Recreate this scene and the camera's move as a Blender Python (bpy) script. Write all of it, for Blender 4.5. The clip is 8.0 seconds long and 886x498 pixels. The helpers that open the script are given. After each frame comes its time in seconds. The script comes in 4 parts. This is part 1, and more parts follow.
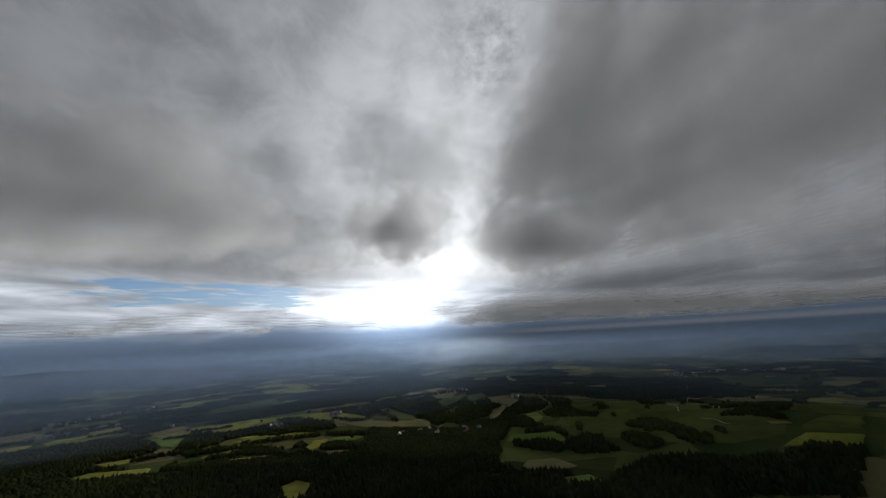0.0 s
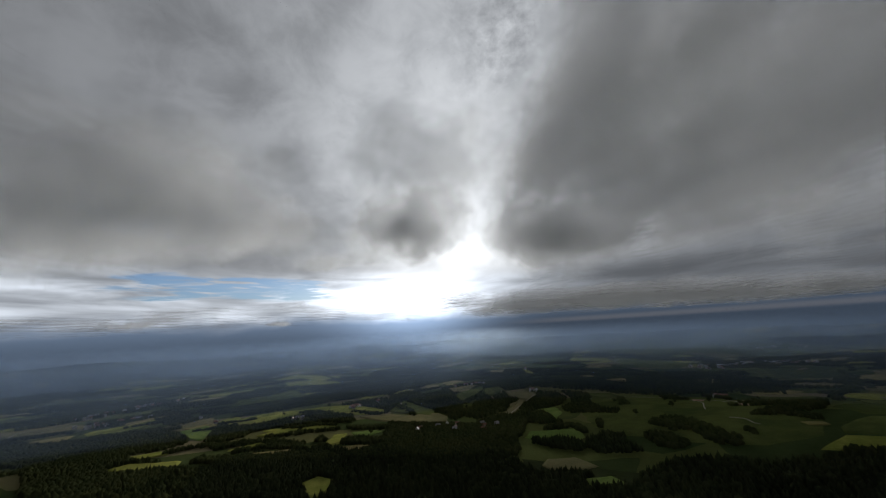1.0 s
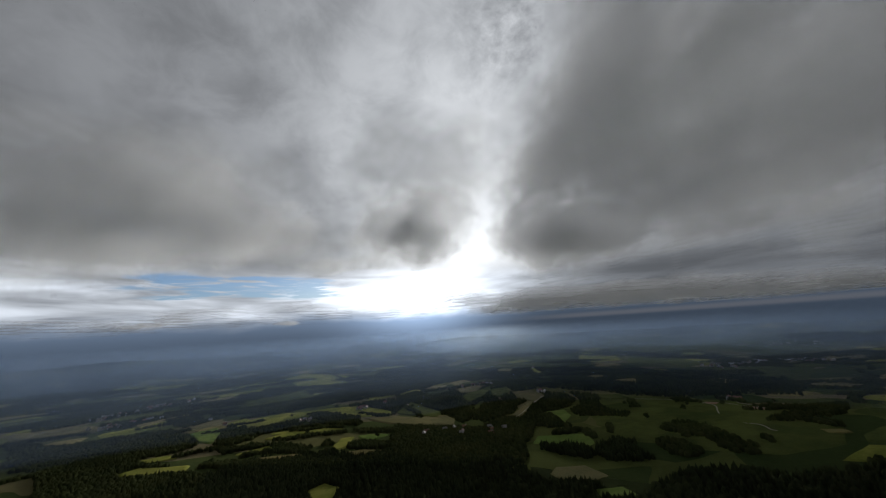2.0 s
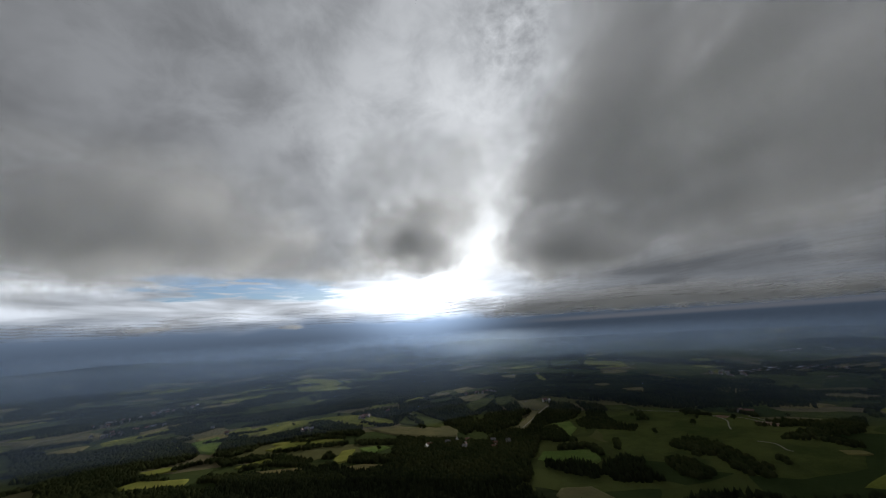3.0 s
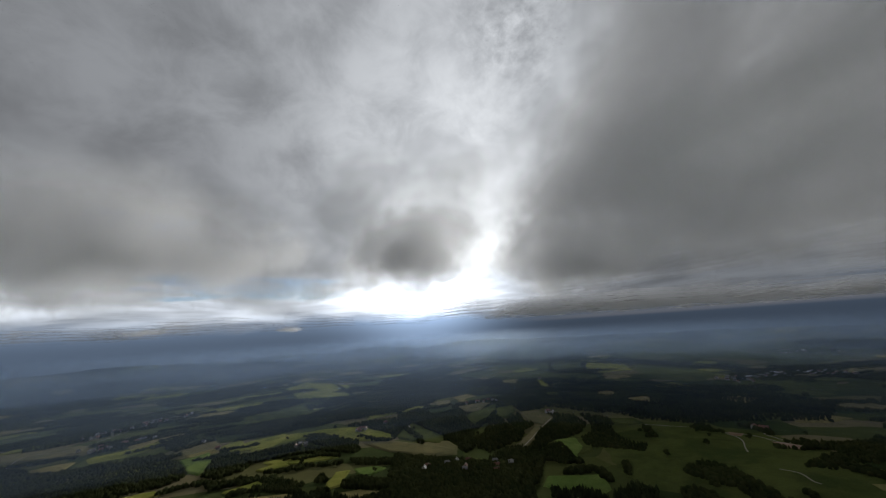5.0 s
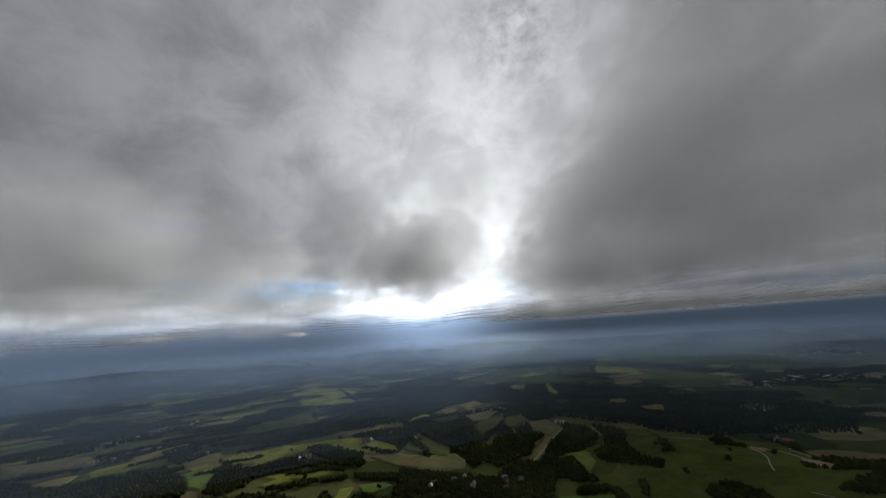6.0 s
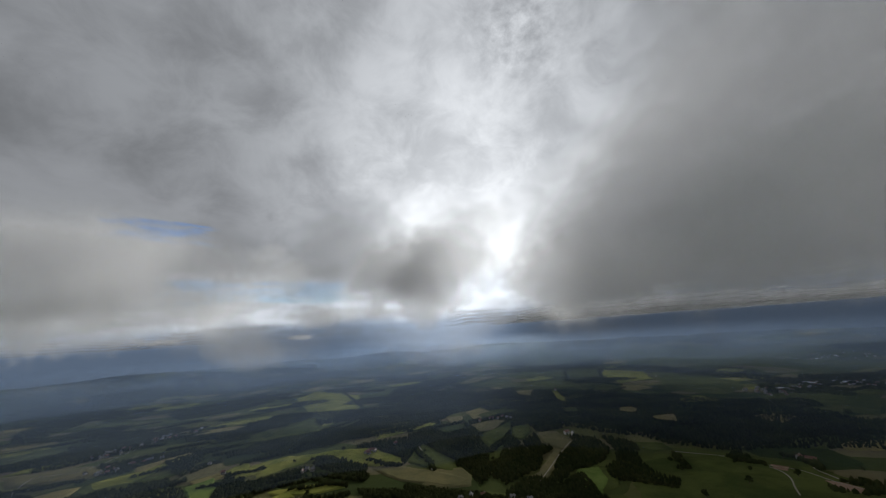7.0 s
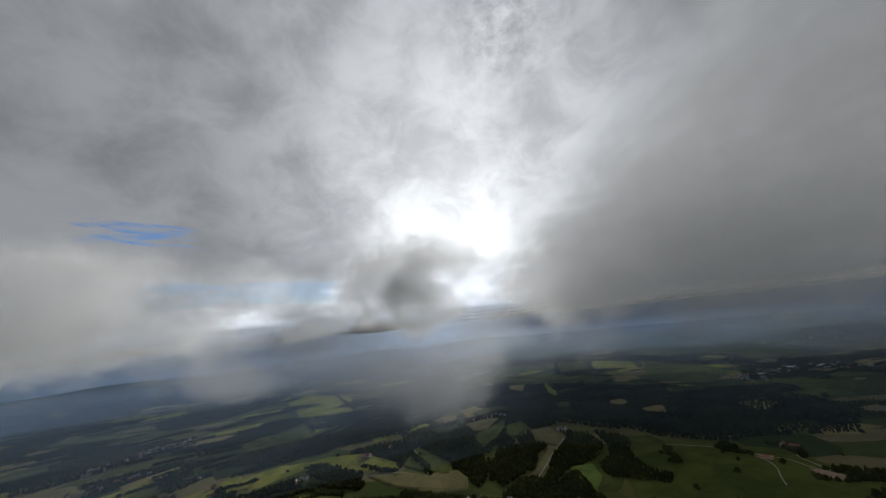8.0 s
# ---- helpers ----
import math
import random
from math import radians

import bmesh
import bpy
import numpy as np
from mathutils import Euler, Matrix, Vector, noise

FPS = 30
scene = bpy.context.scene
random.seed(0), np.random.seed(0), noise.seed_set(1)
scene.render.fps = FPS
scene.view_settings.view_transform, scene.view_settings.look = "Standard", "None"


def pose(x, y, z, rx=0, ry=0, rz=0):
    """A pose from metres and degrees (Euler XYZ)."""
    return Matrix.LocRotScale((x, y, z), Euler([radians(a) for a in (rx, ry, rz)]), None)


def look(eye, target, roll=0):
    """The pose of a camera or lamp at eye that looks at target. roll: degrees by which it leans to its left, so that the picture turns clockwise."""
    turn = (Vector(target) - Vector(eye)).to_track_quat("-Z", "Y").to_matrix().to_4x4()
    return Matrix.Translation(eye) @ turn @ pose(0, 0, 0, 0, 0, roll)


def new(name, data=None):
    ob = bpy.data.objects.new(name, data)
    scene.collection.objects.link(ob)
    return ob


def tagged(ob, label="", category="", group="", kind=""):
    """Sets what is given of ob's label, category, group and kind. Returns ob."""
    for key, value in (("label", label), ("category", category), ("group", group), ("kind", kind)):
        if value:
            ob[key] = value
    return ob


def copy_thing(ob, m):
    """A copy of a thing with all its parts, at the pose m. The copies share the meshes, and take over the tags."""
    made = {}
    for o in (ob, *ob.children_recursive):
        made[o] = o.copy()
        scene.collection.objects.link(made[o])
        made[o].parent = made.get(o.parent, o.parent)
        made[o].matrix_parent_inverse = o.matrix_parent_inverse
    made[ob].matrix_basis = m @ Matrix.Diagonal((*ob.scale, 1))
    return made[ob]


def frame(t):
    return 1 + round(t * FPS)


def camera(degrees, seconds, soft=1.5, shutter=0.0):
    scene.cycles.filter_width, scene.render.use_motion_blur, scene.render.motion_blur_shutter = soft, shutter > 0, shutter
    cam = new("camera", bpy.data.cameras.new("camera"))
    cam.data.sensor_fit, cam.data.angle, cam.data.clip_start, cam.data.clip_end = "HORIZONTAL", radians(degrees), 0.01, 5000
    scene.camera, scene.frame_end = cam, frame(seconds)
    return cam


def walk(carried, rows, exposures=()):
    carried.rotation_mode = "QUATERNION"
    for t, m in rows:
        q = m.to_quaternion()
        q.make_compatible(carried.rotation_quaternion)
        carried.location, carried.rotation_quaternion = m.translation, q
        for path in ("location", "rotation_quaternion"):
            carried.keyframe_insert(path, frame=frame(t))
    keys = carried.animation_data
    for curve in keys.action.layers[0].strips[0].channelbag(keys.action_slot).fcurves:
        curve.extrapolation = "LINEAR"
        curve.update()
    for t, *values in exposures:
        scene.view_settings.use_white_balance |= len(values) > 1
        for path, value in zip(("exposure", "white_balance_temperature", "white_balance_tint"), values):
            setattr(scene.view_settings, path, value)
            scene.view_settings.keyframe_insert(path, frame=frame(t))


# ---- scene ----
cam = camera(108.0, 8.0, soft=1.2)
PATH = [
    (0, (-7.357, -33.671, 166.526), (-7.257, -31.75, 167.071), -2.9),
    (0.5, (-7.238, -32.865, 171.738), (-7.186, -30.931, 172.244), -2.7),
    (1, (-6.284, -29.128, 176.297), (-6.278, -27.191, 176.794), -3.2),
    (1.5, (-5.005, -26.193, 180.792), (-5.021, -24.251, 181.268), -3.5),
    (3, (0.555, -18.26, 201.213), (0.495, -16.323, 201.709), -3.4),
    (3.5, (0.934, -13.576, 207.815), (0.878, -11.638, 208.308), -3.4),
    (4, (1.267, -7.865, 215.295), (1.211, -5.926, 215.783), -3.5),
    (4.5, (2.473, -1.272, 221.286), (2.416, 0.667, 221.771), -3.5),
    (6, (5.13, 22.162, 242.292), (5.037, 24.097, 242.791), -4.0),
    (6.5, (5.356, 29.029, 251.765), (5.238, 30.961, 252.267), -4.1),
    (7, (5.643, 35.513, 262.336), (5.522, 37.445, 262.837), -4.1),
    (7.5, (5.646, 38.646, 271.293), (5.537, 40.58, 271.79), -4.6),
    (8, (4.079, 38.862, 279.237), (4.026, 40.806, 279.704), -6.2),
]
walk(cam, [(t, look(eye, target, roll)) for t, eye, target, roll in PATH], [(0, 0.24, 6400, 9), (3, 0.3, 6400, 9), (4.5, 0.36, 6400, 9), (6.5, 0.44, 6400, 9), (8, 0.5, 6400, 9)])

# ---- light ----
SUN_AZ, SUN_EL = radians(5.5), radians(12.0)
sun_way = Vector((math.sin(SUN_AZ) * math.cos(SUN_EL), math.cos(SUN_AZ) * math.cos(SUN_EL), math.sin(SUN_EL)))
sun_data = bpy.data.lights.new("sun", "SUN")
sun_data.energy, sun_data.angle, sun_data.color = 4.5, radians(3), (1.0, 0.95, 0.88)
sun = new("sun", sun_data)
sun.matrix_world = look(sun_way * 3000, (0, 0, 0))


class Nodes:
    """Short hand for a node tree."""

    def __init__(self, tree):
        self.tree = tree
        tree.nodes.clear()

    def add(self, kind, **values):
        node = self.tree.nodes.new(kind)
        for key, value in values.items():
            setattr(node, key, value)
        return node

    def put(self, socket, value):
        if isinstance(value, bpy.types.NodeSocket):
            self.tree.links.new(value, socket)
        else:
            socket.default_value = value

    def math(self, op, a, b=0.0, c=0.0, clamp=False):
        node = self.add("ShaderNodeMath", operation=op, use_clamp=clamp)
        for socket, value in zip(node.inputs, (a, b, c)):
            self.put(socket, value)
        return node.outputs[0]

    def step(self, value, low, high, to_low=0.0, to_high=1.0):
        node = self.add("ShaderNodeMapRange", interpolation_type="SMOOTHSTEP")
        for socket, v in zip(node.inputs, (value, low, high, to_low, to_high)):
            self.put(socket, v)
        return node.outputs[0]

    def mix(self, factor, a, b, blend="MIX"):
        node = self.add("ShaderNodeMix", data_type="RGBA", blend_type=blend)
        self.put(node.inputs[0], factor)
        self.put(node.inputs[6], a)
        self.put(node.inputs[7], b)
        return node.outputs[2]

    def noise(self, vector, scale, detail=4.0, rough=0.55, warp=0.0, colour=False):
        node = self.add("ShaderNodeTexNoise")
        self.put(node.inputs["Vector"], vector)
        for name, v in (("Scale", scale), ("Detail", detail), ("Roughness", rough), ("Distortion", warp)):
            self.put(node.inputs[name], v)
        return node.outputs["Color" if colour else "Fac"]

    def join(self, x, y, z):
        node = self.add("ShaderNodeCombineXYZ")
        for socket, v in zip(node.inputs, (x, y, z)):
            self.put(socket, v)
        return node.outputs[0]

    def ramp(self, value, *stops):
        node = self.add("ShaderNodeValToRGB")
        while len(node.color_ramp.elements) < len(stops):
            node.color_ramp.elements.new(0.5)
        for element, (place, colour) in zip(node.color_ramp.elements, stops):
            element.position, element.color = place, (*colour, 1)
        self.put(node.inputs[0], value)
        return node.outputs[0]


def make_world():
    world = bpy.data.worlds.new("overcast_sky")
    scene.world = world
    world.use_nodes = True
    n = Nodes(world.node_tree)
    way = n.add("ShaderNodeTexCoord").outputs["Generated"]
    xyz = n.add("ShaderNodeSeparateXYZ")
    n.put(xyz.inputs[0], way)
    x, y, z = xyz.outputs
    sky = n.add("ShaderNodeTexSky", sky_type="NISHITA", sun_disc=False, sun_elevation=SUN_EL, sun_rotation=SUN_AZ)
    # brightness round the sun, and round the thin cloud below it
    def lobe(az, el, power, gain):
        dot = n.add("ShaderNodeVectorMath", operation="DOT_PRODUCT")
        n.put(dot.inputs[0], way)
        a, e = radians(az), radians(el)
        dot.inputs[1].default_value = (math.sin(a) * math.cos(e), math.cos(a) * math.cos(e), math.sin(e))
        return n.math("MULTIPLY", n.math("POWER", n.math("MAXIMUM", dot.outputs["Value"], 0.0), power), gain)

    def total(*values):
        out = values[0]
        for v in values[1:]:
            out = n.math("ADD", out, v)
        return out

    # the high cloud sheet
    turn = n.math("ARCTAN2", x, y)
    rise = n.math("ARCSINE", z)
    flat = n.join(x, y, n.math("MULTIPLY", z, 1.25))
    billow = n.noise(flat, 2.4, 6.0, 0.5, 0.2)
    ripple = n.noise(flat, 7.0, 6.0, 0.6, 0.4)
    texture = n.math("ADD", n.math("MULTIPLY", billow, 0.58), n.math("MULTIPLY", ripple, 0.42))
    thick = n.step(texture, 0.36, 0.64, 1.26, 0.76)
    light = n.math("MULTIPLY", total(0.165, lobe(6, 34, 7.0, 0.25), lobe(0, 13, 18.0, 0.44), lobe(5.7, 13, 260.0, 0.12)), thick)
    # the unseen sky behind the camera is dimmed to darken the land
    light = n.math("MULTIPLY", light, n.step(y, -0.6, 0.3, 0.6, 1.0))
    # a ragged break in it, high up
    torn = n.noise(flat, 24.0, 5.0, 0.6, 0.2)
    hole = n.math("MULTIPLY", lobe(16, 47, 150.0, 1.0), n.math("SUBTRACT", torn, 0.5))
    light = n.math("MULTIPLY", light, n.math("ADD", 1.0, n.math("MULTIPLY", hole, 1.7)))
    high = n.mix(n.step(light, 0.1, 0.8), (0.95, 0.98, 1.04, 1), (0.97, 0.99, 1.02, 1))
    high = n.mix(1.0, high, light, "MULTIPLY")
    # bands of far cloud low over the land
    bands = n.noise(n.join(n.math("MULTIPLY", turn, 4.2), n.math("MULTIPLY", z, 28.0), 0.0), 1.0, 5.0, 0.5, 0.4)
    east = n.step(turn, 0.12, -0.25)
    low = n.math("MULTIPLY", n.step(bands, 0.28, 0.72, n.step(turn, -0.3, 0.3, 0.5, 0.72), n.step(turn, -0.3, 0.3, 1.5, 1.25)), total(0.125, n.math("MULTIPLY", east, 0.36), lobe(-8, 8, 30.0, 0.62), lobe(3, 10, 25.0, 0.22), lobe(-5, 6.5, 90.0, 0.7), lobe(7, 8.5, 150.0, 0.25), lobe(-3, 7.0, 500.0, 0.8)))
    low_colour = n.mix(1.0, (0.92, 0.98, 1.08, 1), low, "MULTIPLY")
    cloud = n.mix(n.step(z, 0.13, 0.20), low_colour, high)
    # dim blue air at the horizon, with a paler strip to the west
    ragged = n.noise(n.join(n.math("MULTIPLY", turn, 6.0), n.math("MULTIPLY", z, 14.0), 3.0), 1.0, 5.0)
    edge = n.math("ADD", z, n.math("MULTIPLY", n.math("SUBTRACT", ragged, 0.5), 0.05))
    air = total(0.072, n.math("MULTIPLY", east, 0.075), lobe(-5, 3, 55.0, 0.36))
    air = n.math("MULTIPLY", air, n.step(z, -0.005, 0.05, 0.66, 1.1))
    air_colour = n.mix(1.0, (0.72, 0.98, 1.42, 1), air, "MULTIPLY")
    strip = n.math("MULTIPLY", n.step(turn, 0.1, 0.4), n.math("MULTIPLY", n.step(z, 0.006, 0.014), n.step(z, 0.026, 0.016)))
    air_colour = n.mix(n.math("MULTIPLY", strip, 0.18), air_colour, (0.26, 0.235, 0.225, 1))
    cloud = n.mix(n.step(edge, 0.080, 0.026), cloud, air_colour)
    veil = n.add("ShaderNodeBackground")
    n.put(veil.inputs["Color"], cloud)
    # rifts of blue towards the east
    rift = n.math("MULTIPLY", n.step(turn, -0.92, -0.74), n.step(turn, -0.24, -0.42))
    rift = n.math("MULTIPLY", rift, n.math("MULTIPLY", n.step(z, 0.088, 0.115), n.step(z, 0.185, 0.155)))
    rift_high = n.math("MULTIPLY", n.math("MULTIPLY", n.step(turn, -1.02, -0.86), n.step(turn, -0.62, -0.74)), n.math("MULTIPLY", n.step(z, 0.22, 0.262), n.step(z, 0.32, 0.285)))
    wisps = n.noise(n.join(n.math("MULTIPLY", turn, 9.0), n.math("MULTIPLY", z, 90.0), 7.0), 1.0, 6.0, 0.6, 0.6)
    gap = n.step(total(n.math("MULTIPLY", rift, 0.42), n.math("MULTIPLY", rift_high, 0.36), n.math("MULTIPLY", bands, 0.5), n.math("MULTIPLY", wisps, 0.9)), 0.94, 1.16)
    blue = n.add("ShaderNodeBackground")
    n.put(blue.inputs["Color"], n.mix(1.0, sky.outputs[0], (0.62, 0.86, 1.35, 1), "MULTIPLY"))
    blue.inputs["Strength"].default_value = 0.06
    blend = n.add("ShaderNodeMixShader")
    n.put(blend.inputs[0], n.math("MULTIPLY", gap, 0.92))
    n.put(blend.inputs[1], veil.outputs[0])
    n.put(blend.inputs[2], blue.outputs[0])
    n.put(n.add("ShaderNodeOutputWorld").inputs[0], blend.outputs[0])


make_world()


# ---- materials ----
def material(name):
    m = bpy.data.materials.new(name)
    m.use_nodes = True
    return m, Nodes(m.node_tree)


def finish(n, shader):
    n.put(n.add("ShaderNodeOutputMaterial").inputs["Surface"], shader)


def glossy_base(n, colour, roughness, specular=0.3, bump=None, strength=0.3, distance=0.5):
    node = n.add("ShaderNodeBsdfPrincipled")
    n.put(node.inputs["Base Color"], colour)
    n.put(node.inputs["Roughness"], roughness)
    node.inputs["Specular IOR Level"].default_value = specular
    if bump is not None:
        relief = n.add("ShaderNodeBump")
        relief.inputs["Strength"].default_value, relief.inputs["Distance"].default_value = strength, distance
        n.put(relief.inputs["Height"], bump)
        n.put(node.inputs["Normal"], relief.outputs[0])
    finish(n, node.outputs[0])


def places(n):
    return n.add("ShaderNodeTexCoord").outputs["Object"]


def make_ground_material():
    m, n = material("farmland")
    at = places(n)
    xyz = n.add("ShaderNodeSeparateXYZ")
    n.put(xyz.inputs[0], at)
    bend = n.noise(at, 0.0035, 3.0, 0.5, colour=True)
    bent = n.add("ShaderNodeVectorMath", operation="MULTIPLY_ADD")
    n.put(bent.inputs[0], bend)
    bent.inputs[1].default_value = (220, 220, 0)
    n.put(bent.inputs[2], at)
    plots = n.add("ShaderNodeTexVoronoi", voronoi_dimensions="2D")
    turned = n.add("ShaderNodeMapping")
    n.put(turned.inputs["Vector"], bent.outputs[0])
    turned.inputs["Rotation"].default_value = (0, 0, radians(28))
    turned.inputs["Scale"].default_value = (0.0058, 0.0105, 1)
    n.put(plots.inputs["Vector"], turned.outputs[0])
    plots.inputs["Scale"].default_value = 1.0
    pick = n.add("ShaderNodeSeparateColor")
    n.put(pick.inputs[0], plots.outputs["Color"])
    crops = n.ramp(pick.outputs[0], (0.0, (0.024, 0.034, 0.013)), (0.3, (0.034, 0.044, 0.016)), (0.55, (0.048, 0.058, 0.019)), (0.8, (0.064, 0.066, 0.024)), (1.0, (0.10, 0.085, 0.05)))
    grain = n.noise(at, 0.02, 6.0, 0.6)
    fine = n.noise(at, 0.22, 4.0, 0.6)
    crops = n.mix(1.0, crops, n.math("ADD", 0.55, n.math("ADD", n.math("MULTIPLY", grain, 0.6), n.math("MULTIPLY", fine, 0.3))), "MULTIPLY")
    glossy_base(n, crops, 0.9, 0.0, fine, 0.4, 1.0)
    return m


def make_field_material(name, dark, bright, rows=0.0):
    m, n = material(name)
    at = places(n)
    broad, grain, fine = n.noise(at, 0.012, 4.0, 0.55, 0.4), n.noise(at, 0.07, 5.0, 0.6), n.noise(at, 0.5, 3.0)
    blend = n.math("ADD", n.math("MULTIPLY", broad, 0.7), n.math("MULTIPLY", grain, 0.3))
    colour = n.mix(n.step(blend, 0.36, 0.64), (*dark, 1), (*bright, 1))
    if rows:
        lines = n.add("ShaderNodeTexWave", wave_type="BANDS", bands_direction="DIAGONAL")
        n.put(lines.inputs["Vector"], at)
        lines.inputs["Scale"].default_value, lines.inputs["Distortion"].default_value = rows, 1.5
        colour = n.mix(n.math("MULTIPLY", lines.outputs["Fac"], 0.22), colour, (*dark, 1))
    colour = n.mix(1.0, colour, n.math("ADD", 0.72, n.math("MULTIPLY", fine, 0.55)), "MULTIPLY")
    glossy_base(n, colour, 0.9, 0.0, fine, 0.4, 0.6)
    return m


def make_leaf_material(name, dark, bright):
    m, n = material(name)
    info = n.add("ShaderNodeNewGeometry").outputs["Random Per Island"]
    at = places(n)
    grain, stand = n.noise(at, 0.35, 4.0, 0.65), n.noise(at, 0.01, 3.0)
    blend = n.math("ADD", n.math("MULTIPLY", info, 0.2), n.math("ADD", n.math("MULTIPLY", grain, 0.2), n.math("MULTIPLY", stand, 0.6)))
    colour = n.mix(n.step(blend, 0.2, 0.8), (*dark, 1), (*bright, 1))
    # normals are bent upward, which evens out the crowns' lit and dark sides
    face = n.add("ShaderNodeVectorMath", operation="MULTIPLY_ADD")
    n.put(face.inputs[0], n.add("ShaderNodeNewGeometry").outputs["Normal"])
    face.inputs[1].default_value, face.inputs[2].default_value = (0.6, 0.6, 0.6), (0, 0, 0.7)
    even = n.add("ShaderNodeVectorMath", operation="NORMALIZE")
    n.put(even.inputs[0], face.outputs[0])
    crown = n.add("ShaderNodeBsdfDiffuse")
    n.put(crown.inputs["Color"], colour)
    n.put(crown.inputs["Normal"], even.outputs[0])
    finish(n, crown.outputs[0])
    return m


def make_plain_material(name, colour, other, scale, roughness, bump=0.3):
    m, n = material(name)
    at = places(n)
    grain, broad = n.noise(at, scale, 5.0, 0.6), n.noise(at, scale * 0.12, 3.0)
    blend = n.math("ADD", n.math("MULTIPLY", grain, 0.6), n.math("MULTIPLY", broad, 0.4))
    tint = n.mix(n.math("MULTIPLY", n.add("ShaderNodeObjectInfo").outputs["Random"], 0.5), n.mix(n.step(blend, 0.3, 0.7), (*colour, 1), (*other, 1)), (*other, 1))
    glossy_base(n, tint, roughness, 0.3, grain, bump, 0.05)
    return m


def scatter(n, alpha, colour, share=0.5, ahead=0.0):
    """A thin layer of drops: it lets light pass, throws some back and some on, and strews some forward."""
    diffuse, passing = n.add("ShaderNodeBsdfDiffuse"), n.add("ShaderNodeBsdfTranslucent")
    for node in (diffuse, passing):
        node.inputs["Color"].default_value = (*colour, 1)

    def blend(factor, one, two):
        node = n.add("ShaderNodeMixShader")
        n.put(node.inputs[0], factor)
        n.put(node.inputs[1], one)
        n.put(node.inputs[2], two)
        return node.outputs[0]

    body = blend(share, diffuse.outputs[0], passing.outputs[0])
    if ahead:
        on = n.add("ShaderNodeBsdfRefraction")
        on.inputs["Color"].default_value = (0.72, 0.86, 1.0, 1)
        on.inputs["Roughness"].default_value, on.inputs["IOR"].default_value = 0.75, 1.25
        body = blend(ahead, body, on.outputs[0])
    finish(n, blend(alpha, n.add("ShaderNodeBsdfTransparent").outputs[0], body))


def world_place(n):
    return n.add("ShaderNodeNewGeometry").outputs["Position"]


def scaled(n, vector, factors):
    node = n.add("ShaderNodeVectorMath", operation="MULTIPLY")
    n.put(node.inputs[0], vector)
    node.inputs[1].default_value = factors
    return node.outputs[0]


def parts_of(n, vector):
    node = n.add("ShaderNodeSeparateXYZ")
    n.put(node.inputs[0], vector)
    return node.outputs


def make_puff_material(name, most, ragged=3.2, grain=0.016):
    """A cloud that thins out towards its rim, with a flatter base; its parts are slices of the unit ball."""
    m, n = material(name)
    # the rim is pushed in and out, so that no two sides are alike
    push = n.add("ShaderNodeVectorMath", operation="MULTIPLY_ADD")
    n.put(push.inputs[0], n.noise(world_place(n), 0.013, 5.0, 0.6, 0.3, True))
    push.inputs[1].default_value = (1.5, 1.5, 1.3)
    bent = n.add("ShaderNodeVectorMath", operation="ADD")
    n.put(push.inputs[2], places(n))
    n.put(bent.inputs[0], push.outputs[0])
    bent.inputs[1].default_value = (-0.75, -0.75, -0.65)
    x, y, z = parts_of(n, bent.outputs[0])
    inner = n.add("ShaderNodeVectorMath", operation="LENGTH")
    n.put(inner.inputs[0], places(n))
    low = n.math("MULTIPLY", n.math("MINIMUM", z, 0.0), 1.35)
    up = n.math("MAXIMUM", z, 0.0)
    reach = n.math("ADD", n.math("ADD", n.math("MULTIPLY", x, x), n.math("MULTIPLY", y, y)), n.math("ADD", n.math("MULTIPLY", low, low), n.math("MULTIPLY", up, up)))
    body = n.noise(world_place(n), grain, 6.0, 0.58, 0.25)
    thick = n.math("ADD", n.math("SUBTRACT", 0.8, reach), n.math("MULTIPLY", n.math("SUBTRACT", body, 0.5), ragged))
    alpha = n.math("MULTIPLY", n.step(thick, 0.0, 0.75, 0.0, most), n.step(inner.outputs["Value"], 1.0, 0.82))
    scatter(n, alpha, (0.80, 0.815, 0.83), 0.28)
    return m


def make_deck_material(name, most, shape, grain=0.009, tone=0.70, crisp=1.9):
    """A sheet of low cloud; shape gives how thick it is over x and y."""
    m, n = material(name)
    at = world_place(n)
    x, y, z = parts_of(n, at)
    broad = n.noise(scaled(n, at, (1.0, 0.6, 1.2)), grain, 4.0, 0.5, 0.6)
    fine = n.noise(scaled(n, at, (1.0, 0.6, 1.0)), grain * 4.2, 6.0, 0.64, 0.5)
    ragged = n.math("ADD", n.math("MULTIPLY", n.math("SUBTRACT", broad, 0.5), 4.2), n.math("MULTIPLY", n.math("SUBTRACT", fine, 0.5), crisp))
    thick = n.math("ADD", shape(n, x, y), ragged)
    scatter(n, n.step(thick, 0.0, 1.3, 0.0, most), (tone, tone * 1.02, tone * 1.04), 0.6)
    return m


